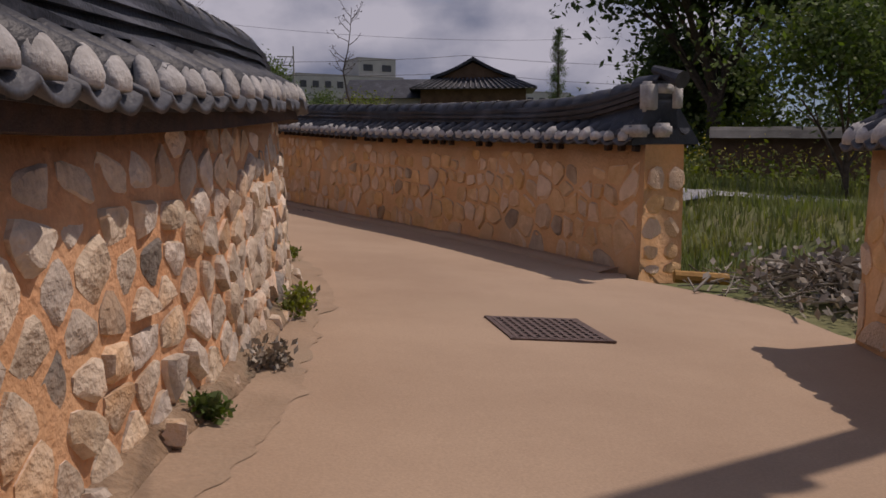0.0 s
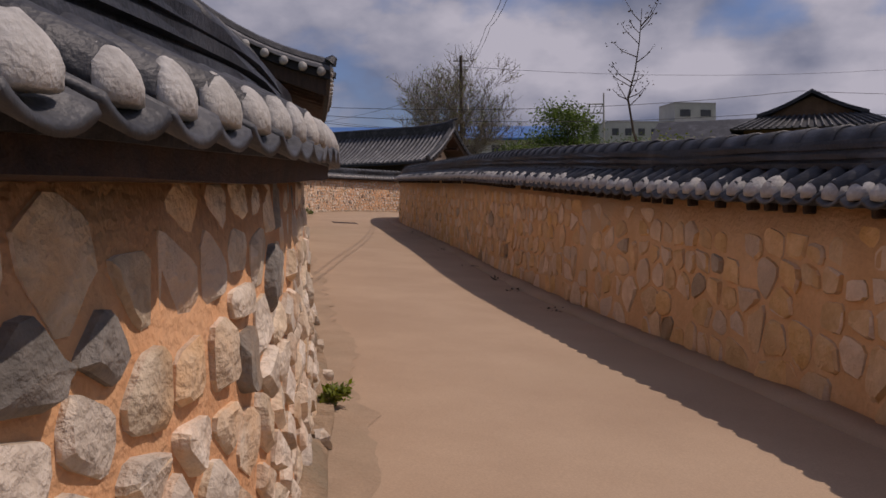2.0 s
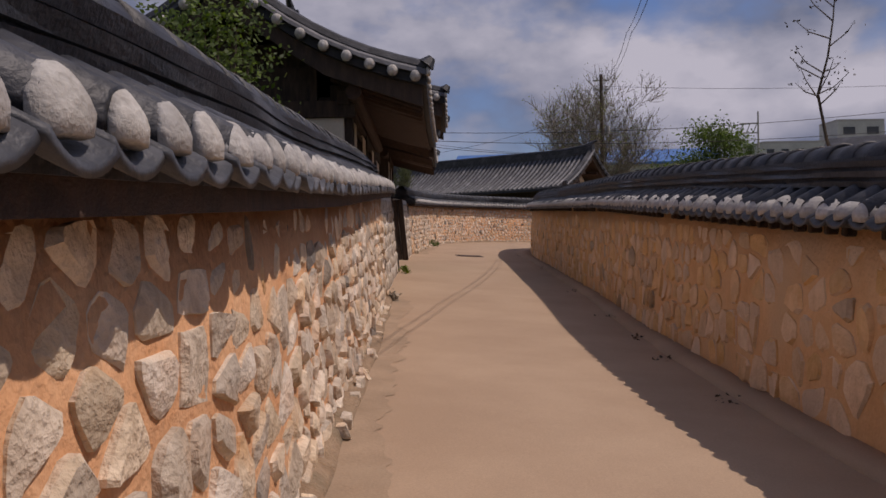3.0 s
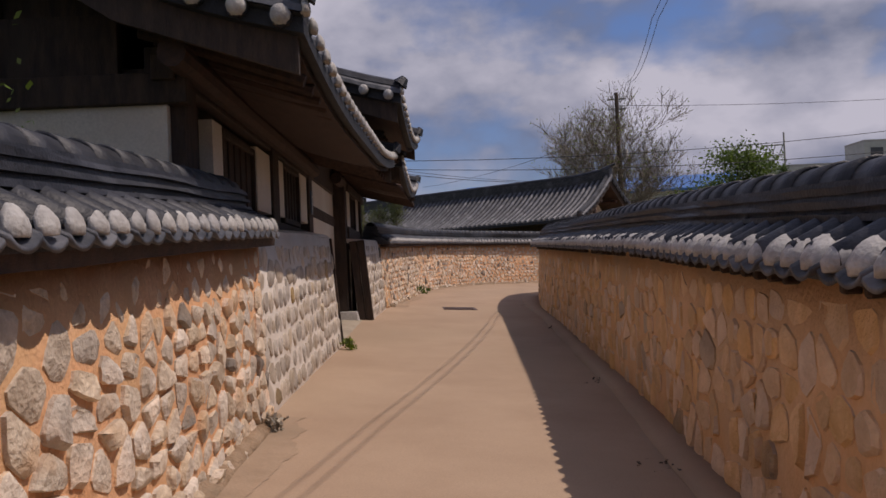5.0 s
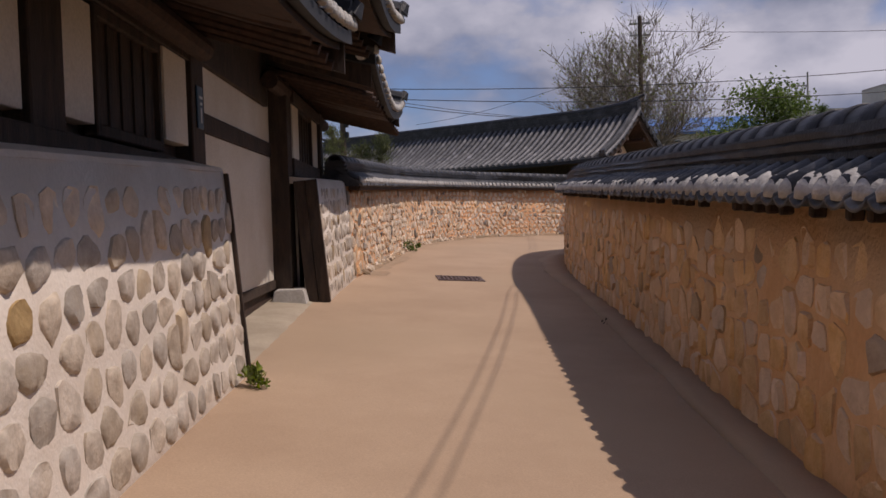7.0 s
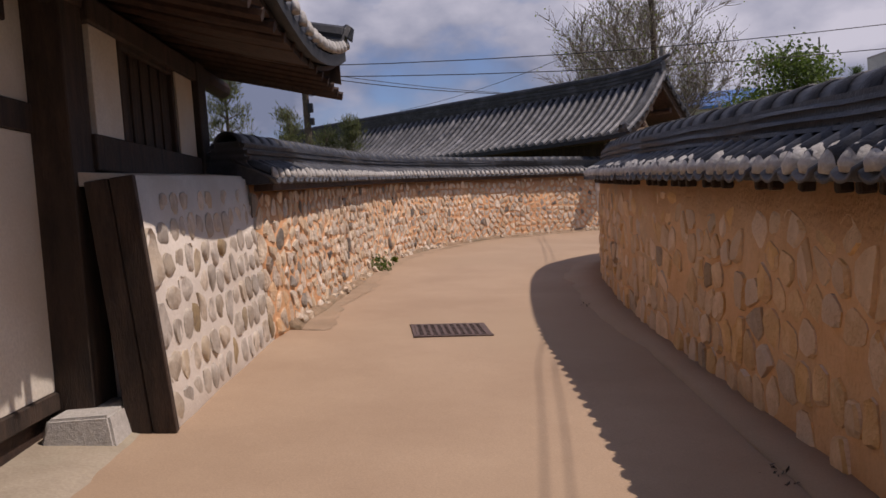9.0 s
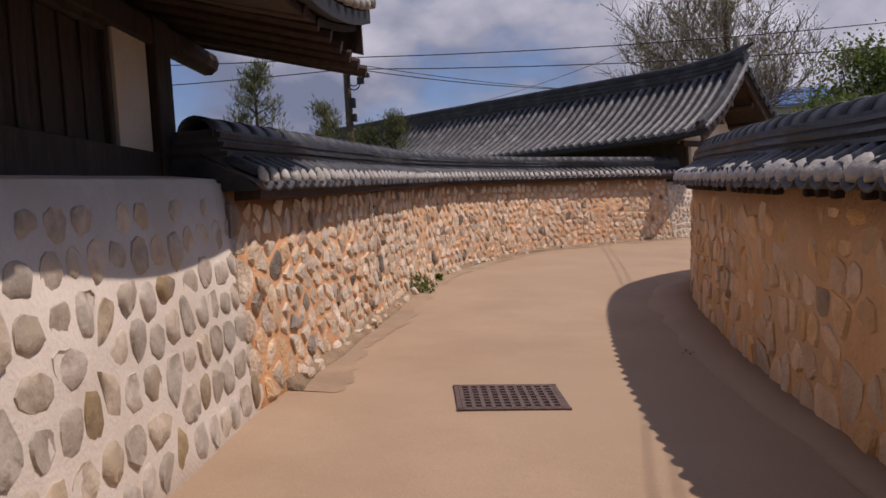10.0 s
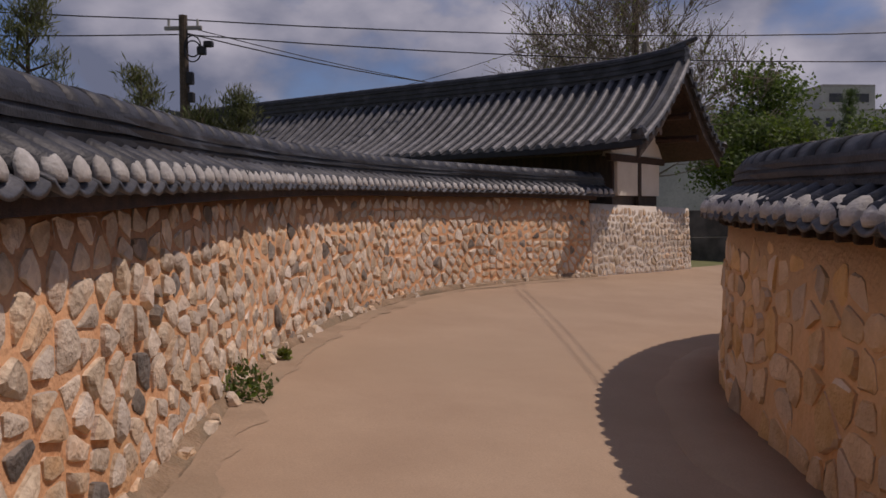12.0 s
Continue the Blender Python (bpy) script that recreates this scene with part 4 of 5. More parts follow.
COB_B.sweep("slab", [(-0.14, 0.0, True), (-0.16, 0.03, True), (-0.46, 0.07, True), (-0.46, -0.02, True)], M_LIME, cap)

step = empty("gate_step", "pale concrete threshold apron before the gate bay", "step")
verts, faces = [], []
for i in range(25):
    for j in range(5):
        p = GATE.p(6.4 + 4.1 * i / 24, -0.34 + 0.19 * j + 0.03 * noise.noise((i * 0.7, j, 2)), 0)
        verts.append((p.x, p.y, lane_z(p.x, p.y) + (0.016 if j < 4 else -0.02)))
faces = [(i * 5 + j, i * 5 + 5 + j, i * 5 + 6 + j, i * 5 + 1 + j) for i in range(24) for j in range(4)]
mesh_ob("slab", verts, faces, M_APRON, step, True)

HOUSE = Frame(4.1, 47.9, -0.85, 0.526, -1)


def north_house():
    fr = HOUSE
    h = empty("tiled_house", "low house with long grey tiled roof and gable", "house")
    beam(fr, h, 1.0, 15, -1.25, 1.2, 0.5, 3.35, M_WOOD, "wall", "dark timber wall")
    beam(fr, h, 0.92, 1.0, -1.2, -0.12, 2.5, 3.2, M_PLASTER, "plaster_panel", "white plaster panel", 0.004)
    beam(fr, h, 0.92, 1.0, 0.05, 1.12, 2.5, 3.2, M_PLASTER, "plaster_panel", "white plaster panel", 0.004)
    beam(fr, h, 0.9, 1.02, -0.12, 0.05, 0.8, 3.3, M_WOOD, "post")
    beam(fr, h, 0.9, 1.02, -1.5, 1.5, 3.2, 3.35, M_WOODR, "tie_beam")
    bm = bmesh.new()
    a = [fr.p(0.94, u, z) for u, z in ((-1.5, 3.3), (1.5, 3.3), (0, 4.85))]
    b = [fr.p(1.1, u, z) for u, z in ((-1.5, 3.3), (1.5, 3.3), (0, 4.85))]
    va, vb = [bm.verts.new(v) for v in a], [bm.verts.new(v) for v in b]
    bm.faces.new(va)
    bm.faces.new(vb[::-1])
    for i in range(3):
        bm.faces.new((va[i], va[(i + 1) % 3], vb[(i + 1) % 3], vb[i]))
    part("gable_wall", bm, M_PLASTER, h, "cream plaster gable")
    for u, z in ((-1.1, 3.75), (-0.6, 4.2), (0, 4.75), (0.6, 4.2), (1.1, 3.75)):
        bm = bmesh.new()
        tube(bm, fr.p(0.0, u, z), fr.p(1.1, u, z), 0.08, 0.08, 8)
        part("purlin", bm, M_WOODR, h)
    tiled_roof(fr, h, -0.15, 16.5, 2.45, 0.0, 3.42, 5.02, 0.25, sag=0.10, pitch=0.27, lift1=False, plugs=False, eave_tip=0.3)


north_house()


# ---- grates ----
def grate(x, y, turn_deg, wide, deep):
    g = empty("drain_grate", "rusty iron drain grate set flush in the lane", "drain grate", "drain grates of the lane")
    sl = pose(x, y, G(x, y) + 0.006, math.degrees(math.atan(0.0228)), math.degrees(math.atan(0.0701)), 0) @ pose(0, 0, 0, 0, 0, turn_deg)
    bm = bmesh.new()
    # thin dark sheet in place of a hole, its shade painted in
    box(bm, sl @ pose(0, 0, 0.0), wide, deep, 0.004)
    part("pit_shade", bm, M_DARK, g, "flat dark sheet painted as the shade below the bars")
    for i in range(11):
        bm = bmesh.new()
        box(bm, sl @ pose(-wide / 2 + wide * i / 10, 0, 0.004), 0.026, deep + 0.028, 0.012)
        part("bar", bm, M_IRON, g)
    for i in range(9):
        bm = bmesh.new()
        box(bm, sl @ pose(0, -deep / 2 + deep * i / 8, 0.003), wide, 0.026, 0.010)
        part("cross_bar", bm, M_IRON, g)
    for a, b, c, d in ((0, deep / 2 + 0.03, wide + 0.1, 0.03), (0, -deep / 2 - 0.03, wide + 0.1, 0.03), (wide / 2 + 0.03, 0, 0.03, deep + 0.1), (-wide / 2 - 0.03, 0, 0.03, deep + 0.1)):
        bm = bmesh.new()
        box(bm, sl @ pose(a, b, 0.002), c, d, 0.012)
        part("rim", bm, M_IRON, g)


grate(3.66, 2.24, -11.0, 0.53, 0.60)
grate(0.31, 30.02, 14.0, 0.64, 0.58)


# ---- trees ----
def branch(bm, a, d, length, r, depth, rnd, ends, spread=0.6, lift=0.15, thin=0.0):
    k = 3
    for i in range(k):
        b = a + d * (length / k)
        r = max(r, thin)
        tube(bm, a, b, r * (1 - i * 0.2), r * (1 - (i + 1) * 0.2), 6 if r > 0.03 else 4, False)
        if depth > 0 and (i > 0 or depth > 2):
            for q in range(2 if depth > 1 else 3):
                nd = (d + Vector((rnd.uniform(-1, 1), rnd.uniform(-1, 1), rnd.uniform(-0.5, 1))) * spread).normalized()
                branch(bm, b, nd, length * rnd.uniform(0.5, 0.75), r * (1 - (i + 1) * 0.2) * 0.62, depth - 1, rnd, ends, spread, lift, thin)
        a = b
        d = (d + Vector((rnd.uniform(-1, 1), rnd.uniform(-1, 1), lift + rnd.uniform(-0.3, 0.5))) * 0.22).normalized()
    ends.append(a)


def leaf_cloud(centres, radius, count, size, rnd, droop=0.0, slim=0.28):
    verts, faces = [], []
    for c in centres:
        for i in range(count):
            v = Vector((rnd.gauss(0, 1), rnd.gauss(0, 1), rnd.gauss(0, 0.75))) * radius * 0.5 + c
            d = Vector((rnd.uniform(-1, 1), rnd.uniform(-1, 1), rnd.uniform(-0.8, 0.8) - droop)).normalized()
            e = d.cross(Vector((rnd.uniform(-1, 1), rnd.uniform(-1, 1), rnd.uniform(-1, 1)))).normalized()
            f = size * rnd.uniform(0.6, 1.4)
            k = len(verts)
            verts += [v, v + d * f * 0.5 + e * f * slim, v + d * f, v + d * f * 0.5 - e * f * slim]
            faces.append((k, k + 1, k + 2, k + 3))
    return verts, faces


def tree(name, label, x, y, height, r, leaf, seed, depth=3, clump=0.9, count=40, size=0.16, spread=0.6, first=0.3, z=None, lift=0.15):
    rnd = random.Random(seed)
    z = G(x, y) - 0.1 if z is None else z
    t = empty(name, label, "tree", at=(x, y, z))
    bm, ends = bmesh.new(), []
    a = Vector((0, 0, 0))
    d = Vector((rnd.uniform(-0.06, 0.06), rnd.uniform(-0.06, 0.06), 1)).normalized()
    top = a + d * height * first
    stem = bmesh.new()
    tube(stem, a, top, r, r * 0.8, 9)
    part("trunk", stem, M_BARK, t)
    for i in range(4 if leaf else 5):
        nd = (d + Vector((rnd.uniform(-1, 1), rnd.uniform(-1, 1), 0.2)) * spread).normalized()
        branch(bm, a.lerp(top, rnd.uniform(0.75, 1.0)), nd, height * (rnd.uniform(0.34, 0.46) if leaf else rnd.uniform(0.42, 0.54)), r * 0.55, depth, rnd, ends, spread, lift, 0.0 if leaf or height < 6 else 0.014)
    part("limb", bm, M_BARK if leaf else M_TWIG, t)
    if not leaf:
        v, f = leaf_cloud(ends, 0.4, 1, 0.09, rnd)
        tagged(mesh_ob("bud", v, f, M_LEAF_Y, t), kind="stuff")
    if leaf:
        v, f = leaf_cloud(ends, clump, int(count * 1.5), size, rnd)
        tagged(mesh_ob("crown", v, f, leaf, t), kind="stuff")
    return t, ends


def conifer(name, label, x, y, height, wide, leaf, seed, z=None, count=26):
    rnd = random.Random(seed)
    t = empty(name, label, "tree", at=(x, y, G(x, y) if z is None else z))
    bm, centres = bmesh.new(), []
    tube(bm, (0, 0, -0.2), (0, 0, height * 0.97), 0.09 * height / 4, 0.015, 7)
    k = int(height / 0.32)
    for i in range(2, k):
        h = height * i / k
        for q in range(5):
            a = rnd.uniform(0, 2 * math.pi)
            reach = wide * (1 - i / k) * rnd.uniform(0.55, 1.1) + 0.08
            e = Vector((math.cos(a) * reach, math.sin(a) * reach, h + rnd.uniform(-0.05, 0.22)))
            tube(bm, (0, 0, h - 0.1), e, 0.02, 0.006, 4, False)
            centres += [e, Vector((0, 0, h)).lerp(e, 0.6)]
    part("trunk", bm, M_BARK, t)
    v, f = leaf_cloud(centres, 0.22, count * 2, 0.15, rnd, -1.0, 0.06)
    tagged(mesh_ob("crown", v, f, leaf, t), kind="stuff")


def shrub(name, label, x, y, z, wx, wy, wz, leaf, seed, count=900, size=0.12):
    """A shrub of leaves on thin stems, thicker to its outside."""
    rnd = random.Random(seed)
    t = empty(name, label, "shrub", at=(x, y, z))
    bm = bmesh.new()
    cs = []
    for i in range(22):
        e = Vector((rnd.uniform(-1, 1) * wx, rnd.uniform(-1, 1) * wy, rnd.uniform(0.3, 1.0) * wz))
        e.x *= 1 - 0.5 * (e.z / wz) ** 2
        e.y *= 1 - 0.5 * (e.z / wz) ** 2
        tube(bm, (e.x * 0.2, e.y * 0.2, -0.05), e, 0.03 * wz, 0.008, 5, False)
        cs += [e, e * 0.75, e + Vector((rnd.uniform(-0.3, 0.3), rnd.uniform(-0.3, 0.3), 0.1))]
    part("stem", bm, M_BARK, t)
    v, f = leaf_cloud(cs, min(wx, wy, wz) * 0.62, count * 2 // len(cs) + 1, size, rnd)
    tagged(mesh_ob("foliage", v, f, leaf, t), kind="stuff")


tree("broadleaf_tree", "large dark green broadleaf tree beyond the meadow", 18.1, 18.9, 9.5, 0.28, M_LEAF_D, 5, 3, 1.6, 34, 0.24, 0.75, 0.33)
tree("broadleaf_tree", "tall dark green tree behind the field", 23.5, 17.5, 9.5, 0.30, M_LEAF_D, 8, 3, 1.6, 30, 0.26, 0.8, 0.3)
tree("broadleaf_tree", "green tree at the field edge", 20.0, 23.0, 4.6, 0.14, M_LEAF_D, 12, 3, 1.0, 30, 0.2, 0.75, 0.25)
tree("broadleaf_tree", "fresh green tree beside the field wall", 20.5, 14.5, 6.5, 0.16, M_LEAF, 15, 3, 1.2, 30, 0.2, 0.7, 0.3)
tree("bare_tree", "leafless grey spring tree with fine twigs", 4.0, 60.8, 9.0, 0.24, None, 21, 4, spread=1.08, first=0.09, lift=0.34)
conifer("spruce_tree", "slim dark spruce beside the farmhouse", 25.2, 41.5, 7.6, 0.9, M_LEAF_D, 31, 0.4)


# ---- poles and wires ----
def cable(name, label, pts, r=0.016):
    """Wires between the points, each span hanging a little."""
    c = bpy.data.curves.new(name, "CURVE")
    c.dimensions, c.bevel_depth, c.bevel_resolution = "3D", r, 1
    for a, b in zip(pts, pts[1:]):
        a, b = Vector(a), Vector(b)
        sp = c.splines.new("POLY")
        sp.points.add(12)
        for i in range(13):
            f = i / 12
            p = a.lerp(b, f) - Vector((0, 0, 0.02 * (b - a).length * 4 * f * (1 - f)))
            sp.points[i].co = (*p, 1)
    c.materials.append(M_CABLE)
    return tagged(new(name, c), label, "cable", "overhead wires")


def utility_pole(x, y, top, label, gear):
    z = G(x, y)
    p = empty("utility_pole", label, "utility pole", at=(x, y, z - 0.2))
    h = top - z + 0.2
    bm = bmesh.new()
    tube(bm, (0, 0, 0), (0, 0, h), 0.15, 0.10, 12)
    part("pole", bm, M_BARK, p)
    for i, dz in enumerate((0.35, 0.9) if not gear else (0.3,)):
        bm = bmesh.new()
        box(bm, pose(0, 0, h - dz), 1.0 if not gear else 0.9, 0.09, 0.09, 0.01)
        part("cross_arm", bm, M_CONC, p)
        for q in (-0.42, -0.2, 0.2, 0.42) if not gear else (-0.35, 0.35):
            bm = bmesh.new()
            tube(bm, (q, 0, h - dz), (q, 0, h - dz + 0.2), 0.035, 0.03, 7)
            part("insulator", bm, M_PALE, p)
    if gear:
        for i in range(2):
            bm = bmesh.new()
            ring = [Vector((0.25 + 0.2 * math.cos(a), -0.1, h - 0.75 - i * 0.12 + 0.25 * math.sin(a))) for a in (2 * math.pi * k / 14 for k in range(15))]
            for a, b in zip(ring, ring[1:]):
                tube(bm, a, b, 0.018, 0.018, 5, False)
            part("cable_coil", bm, M_CABLE, p)
        for dx, dz, w, hh in ((0.45, 0.85, 0.2, 0.2), (0.62, 0.7, 0.22, 0.14), (0.16, 1.5, 0.16, 0.3), (0.18, 1.95, 0.14, 0.24)):
            bm = bmesh.new()
            box(bm, pose(dx, -0.05, h - dz), w, 0.16, hh, 0.02)
            part("terminal_box", bm, M_CABLE, p)
    else:
        bm = bmesh.new()
        tube(bm, (0.0, 0, h - 3.2), (0.35, 0, h - 3.2), 0.03, 0.03, 6)
        part("lamp_arm", bm, M_CONC, p)
        bm = bmesh.new()
        tube(bm, (0.35, 0, h - 3.6), (0.35, 0, h - 3.1), 0.16, 0.12, 8)
        part("transformer", bm, M_CONC, p)
    return p


utility_pole(5.0, 59.0, 10.9, "tall grey concrete utility pole with cross arms", False)
utility_pole(-7.15, 49.9, 6.95, "short dark utility pole hung with coiled cables", True)
# Out-of-view pole, added and tilted so that its shadow band crosses the lane.
lean = utility_pole(6.4, 0.80, 7.4, "unseen leaning pole added to cast a shadow band on the lane", True)
lean.rotation_euler = (0.08, 0, 0)
P1, P2 = Vector((5.0, 59.0, 10.6)), Vector((-7.15, 49.9, 6.7))
cable("wire", "black overhead wire crossing the sky", [(-34, 44.0, 9.2), P2 + Vector((0, 0, 0.15)), (26, 57.0, 8.2), (60, 60, 9.5)])
cable("wire", "black overhead wire below the first", [(-34, 43.0, 7.4), P2 - Vector((0, 0, 0.2)), (26, 56.0, 6.9), (60, 60, 7.5)])
cable("wire", "slack black wire leaving the short pole", [P2 - Vector((0, 0, 0.15)), (3.0, 62.0, 6.5), (24, 85, 7)])
cable("wire", "slack thin wire leaving the short pole", [P2, (6.5, 72.0, 7.5)], 0.012)
for k in range(2):
    cable("wire", "thin wire from the tall pole passing over the lane", [P1 + Vector((0.3 * k, 0, -0.1)), (4.85 + 0.14 * k, 43.6, 8.25), (4.72 + 0.13 * k, 29.0, 6.5), (4.6 + 0.13 * k, 18.0, 5.6), (3.9 + 0.13 * k, -8.0, 5.4)], 0.007)
cable("wire", "far thin wire along the road", [P1 - Vector((0, 0, 0.4)), (45, 66, 11.5)], 0.012)
cable("wire", "far thin wire along the fields", [(-9, 75.0, 8.0), P1 - Vector((0, 0, 1.6))], 0.012)


# ---- far buildings ----
def quad_prism(bm, a, b, depth, z0, z1):
    """An upright box whose front foot runs from a to b, running back by depth."""
    a, b = Vector((*a, 0)), Vector((*b, 0))
    t = (b - a).normalized()
    m = Matrix((t, Vector((-t.y, t.x, 0)), Vector((0, 0, 1)))).transposed().to_4x4()
    m.translation = (a + b) / 2 + Vector((-t.y, t.x, 0)) * depth / 2 + Vector((0, 0, (z0 + z1) / 2))
    box(bm, m, (b - a).length, depth, z1 - z0)
    return m


def far_building(name, label, a, b, depth, z0, z1, material, windows, parapet=True, rows=1):
    h = empty(name, label, "building")
    bm = bmesh.new()
    m = quad_prism(bm, a, b, depth, z0, z1)
    part("wall", bm, material, h)
    length = (Vector(b) - Vector(a)).length
    if parapet:
        bm = bmesh.new()
        quad_prism(bm, a, b, depth, z1, z1 + 0.3)
        part("roof", bm, M_CONC, h)
    for r in range(rows):
        for i in range(windows):
            x = -length / 2 + length * (i + 0.5) / windows
            bm = bmesh.new()
            zz = (z1 - z0) / 2 - 1.4 - 2.8 * r
            box(bm, m @ pose(x, -depth / 2 - 0.02, zz), length / windows * 0.5, 0.08, 1.1)
            part("window", bm, M_GLASS, h)
    return h, m, length


def shed_roof(h, m, length, depth, half, rise, material):
    """A shallow gable of sheet metal with standing seams."""
    bm = bmesh.new()
    pts = [(-depth / 2 - 0.6, 0), (0, rise), (depth / 2 + 0.6, 0), (depth / 2 + 0.6, -0.25), (-depth / 2 - 0.6, -0.25)]
    rows = [[bm.verts.new(m @ Vector((x, y, half + z))) for y, z in pts] for x in (-length / 2 - 0.5, length / 2 + 0.5)]
    for i in range(5):
        bm.faces.new((rows[0][i], rows[0][(i + 1) % 5], rows[1][(i + 1) % 5], rows[1][i]))
    bm.faces.new(rows[0])
    bm.faces.new(rows[1][::-1])
    part("roof", bm, material, h, "blue sheet metal roof")
    k = int(length / 2.0)
    for i in range(k):
        bm = bmesh.new()
        x = -length / 2 + length * (i + 0.5) / k
        tube(bm, m @ Vector((x, -depth / 2 - 0.6, half + 0.03)), m @ Vector((x, 0, half + rise + 0.03)), 0.06, 0.06, 4)
        part("seam", bm, material, h)


h, m, ln = far_building("warehouse", "long pale warehouse under a blue metal roof", (-10.5, 108), (19.5, 108.5), 12, 2, 9.6, M_PALE, 9, False)
shed_roof(h, m, ln, 12, 3.8, 2.0, M_BLUE)
far_building("concrete_block", "large flat-roofed pale concrete building with windows", (31, 140), (50.5, 143.5), 12, 1, 14.4, M_PALE, 9, rows=3)
far_building("stair_tower", "pale stair tower standing on the flat roof", (42.3, 143.0), (49.3, 144.2), 6, 14.7, 17.6, M_PALE, 2)
far_building("concrete_block", "long low grey building at the field's far edge", (52, 139), (84, 144), 12, 1, 12.5, M_PALE, 12, rows=3)


def farmhouse():
    fr = Frame(16.0, 40.3, 0.92, -0.39, 1)
    h = empty("farmhouse", "dark hipped farmhouse with grey tiles beyond the wall", "house")
    beam(fr, h, 0.5, 5.9, -3.0, 0.0, 1.0, 4.35, M_BROWN, "wall", "brown rendered wall")
    bm = bmesh.new()
    low = [bm.verts.new(fr.p(a, b, 4.30)) for a, b in ((-0.05, 0.55), (6.45, 0.55), (6.45, -3.55), (-0.05, -3.55))]
    mid = [bm.verts.new(fr.p(a, b, 4.90)) for a, b in ((1.15, -0.75), (5.25, -0.75), (5.25, -2.4), (1.15, -2.4))]
    for i in range(4):
        bm.faces.new((low[i], low[(i + 1) % 4], mid[(i + 1) % 4], mid[i]))
    bm.faces.new(mid)
    bm.faces.new(low[::-1])
    part("hip_roof", bm, M_TILE, h)
    bm = bmesh.new()
    a = [bm.verts.new(fr.p(x, -0.78, z)) for x, z in ((1.3, 4.88), (5.1, 4.88), (3.2, 5.72))]
    b = [bm.verts.new(fr.p(x, -3.2, z)) for x, z in ((1.3, 4.88), (5.1, 4.88), (3.2, 5.72))]
    bm.faces.new(a)
    bm.faces.new(b[::-1])
    for i in range(3):
        bm.faces.new((a[i], a[(i + 1) % 3], b[(i + 1) % 3], b[i]))
    part("gable", bm, M_BROWN, h, "brown boarded gable")
    for x in (1.0, 5.4):
        bm = bmesh.new()
        n = 6
        rows = [[bm.verts.new(fr.p(x + (3.2 - x) * k / n, u, 4.86 + 0.98 * k / n - 0.10 * math.sin(math.pi * k / n) + dz)) for u, dz in ((-0.55, 0), (-3.3, 0), (-3.3, 0.16), (-0.55, 0.16))] for k in range(n + 1)]
        for p, q in zip(rows, rows[1:]):
            for i in range(4):
                bm.faces.new((p[i], p[(i + 1) % 4], q[(i + 1) % 4], q[i]))
        bm.faces.new(rows[0])
        part("gable_slope", bm, M_TILE, h)
    for i in range(22):
        s = 0.0 + 6.4 * i / 21
        bm = bmesh.new()
        tube(bm, fr.p(s, 0.58, 4.34), fr.p(3.2 + (s - 3.2) * 0.64, -0.75, 4.93), 0.05, 0.05, 5)
        part("tile_roll", bm, M_TILE_L, h)
    bm = bmesh.new()
    tube(bm, fr.p(3.2, -1.5, 5.8), fr.p(3.2, -1.5, 6.1), 0.14, 0.06, 8)
    part("finial", bm, M_TILE, h)
    beam(fr, h, -3.2, 1.0, -3.4, -0.6, 1.0, 3.9, M_PALE, "side_wall")
    bm = bmesh.new()
    low = [bm.verts.new(fr.p(s, u, 3.9)) for s, u in ((-3.6, -0.2), (1.2, -0.2), (1.2, -3.8), (-3.6, -3.8))]
    up = [bm.verts.new(fr.p(s, -2.0, 5.0)) for s in (-3.4, 1.2)]
    for f in ((low[0], low[1], up[1], up[0]), (low[2], low[3], up[0], up[1]), (low[3], low[0], up[0]), (low[1], low[2], up[1]), tuple(low[::-1])):
        bm.faces.new(f)
    part("side_roof", bm, M_TILE, h)


farmhouse()

# lattice mast on the horizon
mast = empty("lattice_mast", "slim steel mast far off with a cross head", "mast", at=(22.3, 100.0, 2.0))
bm = bmesh.new()
tube(bm, (0, 0, 0), (0, 0, 11.8), 0.14, 0.08, 6)
part("pole", bm, M_CONC, mast)
for i, z in enumerate((9.6, 10.6)):
    bm = bmesh.new()
    tube(bm, (-1.9, 0, z), (0, 0, z), 0.07, 0.07, 5)
    part("cross_arm", bm, M_CONC, mast)
for x in (-1.9, -1.2, -0.5):
    bm = bmesh.new()
    tube(bm, (x, 0, 9.6), (x + 0.4, 0, 10.6), 0.05, 0.05, 5)
    part("brace", bm, M_CONC, mast)

# end of the lane: a dark garden wall beyond the house
dark = empty("wall_lane_end", "dark weathered concrete garden wall at the lane's end", "wall", kind="structure")
for k in range(2):
    bm = bmesh.new()
    box(bm, pose(8.6, 54.3 - 0.0, 1.05 + 0.75 * k, 0, 0, 6), 7.0, 0.25 + 0.06 * (1 - k), 0.74, 0.01)
    part("panel", bm, M_DARKWALL, dark)

# ---- trees and shrubs behind the walls ----
shrub("leafy_shrub", "yellow-green hedge shrub behind the wall", 12.6, 38.0, 0.9, 1.6, 1.2, 2.5, M_LEAF_Y, 63, 2000, 0.13)
shrub("leafy_shrub", "green shrub by the field house", 8.6, 30.5, 0.6, 1.3, 1.3, 1.75, M_LEAF, 64, 1500, 0.12)
shrub("leafy_shrub", "yellow-green shrub by the field house", 10.6, 29.5, 0.5, 1.5, 1.2, 1.7, M_LEAF_Y, 65, 1500, 0.12)
shrub("leafy_shrub", "round bushy green tree crown beyond the lane's end", 14.3, 76.5, 1.8, 3.0, 2.2, 7.6, M_LEAF, 66, 7200, 0.24)
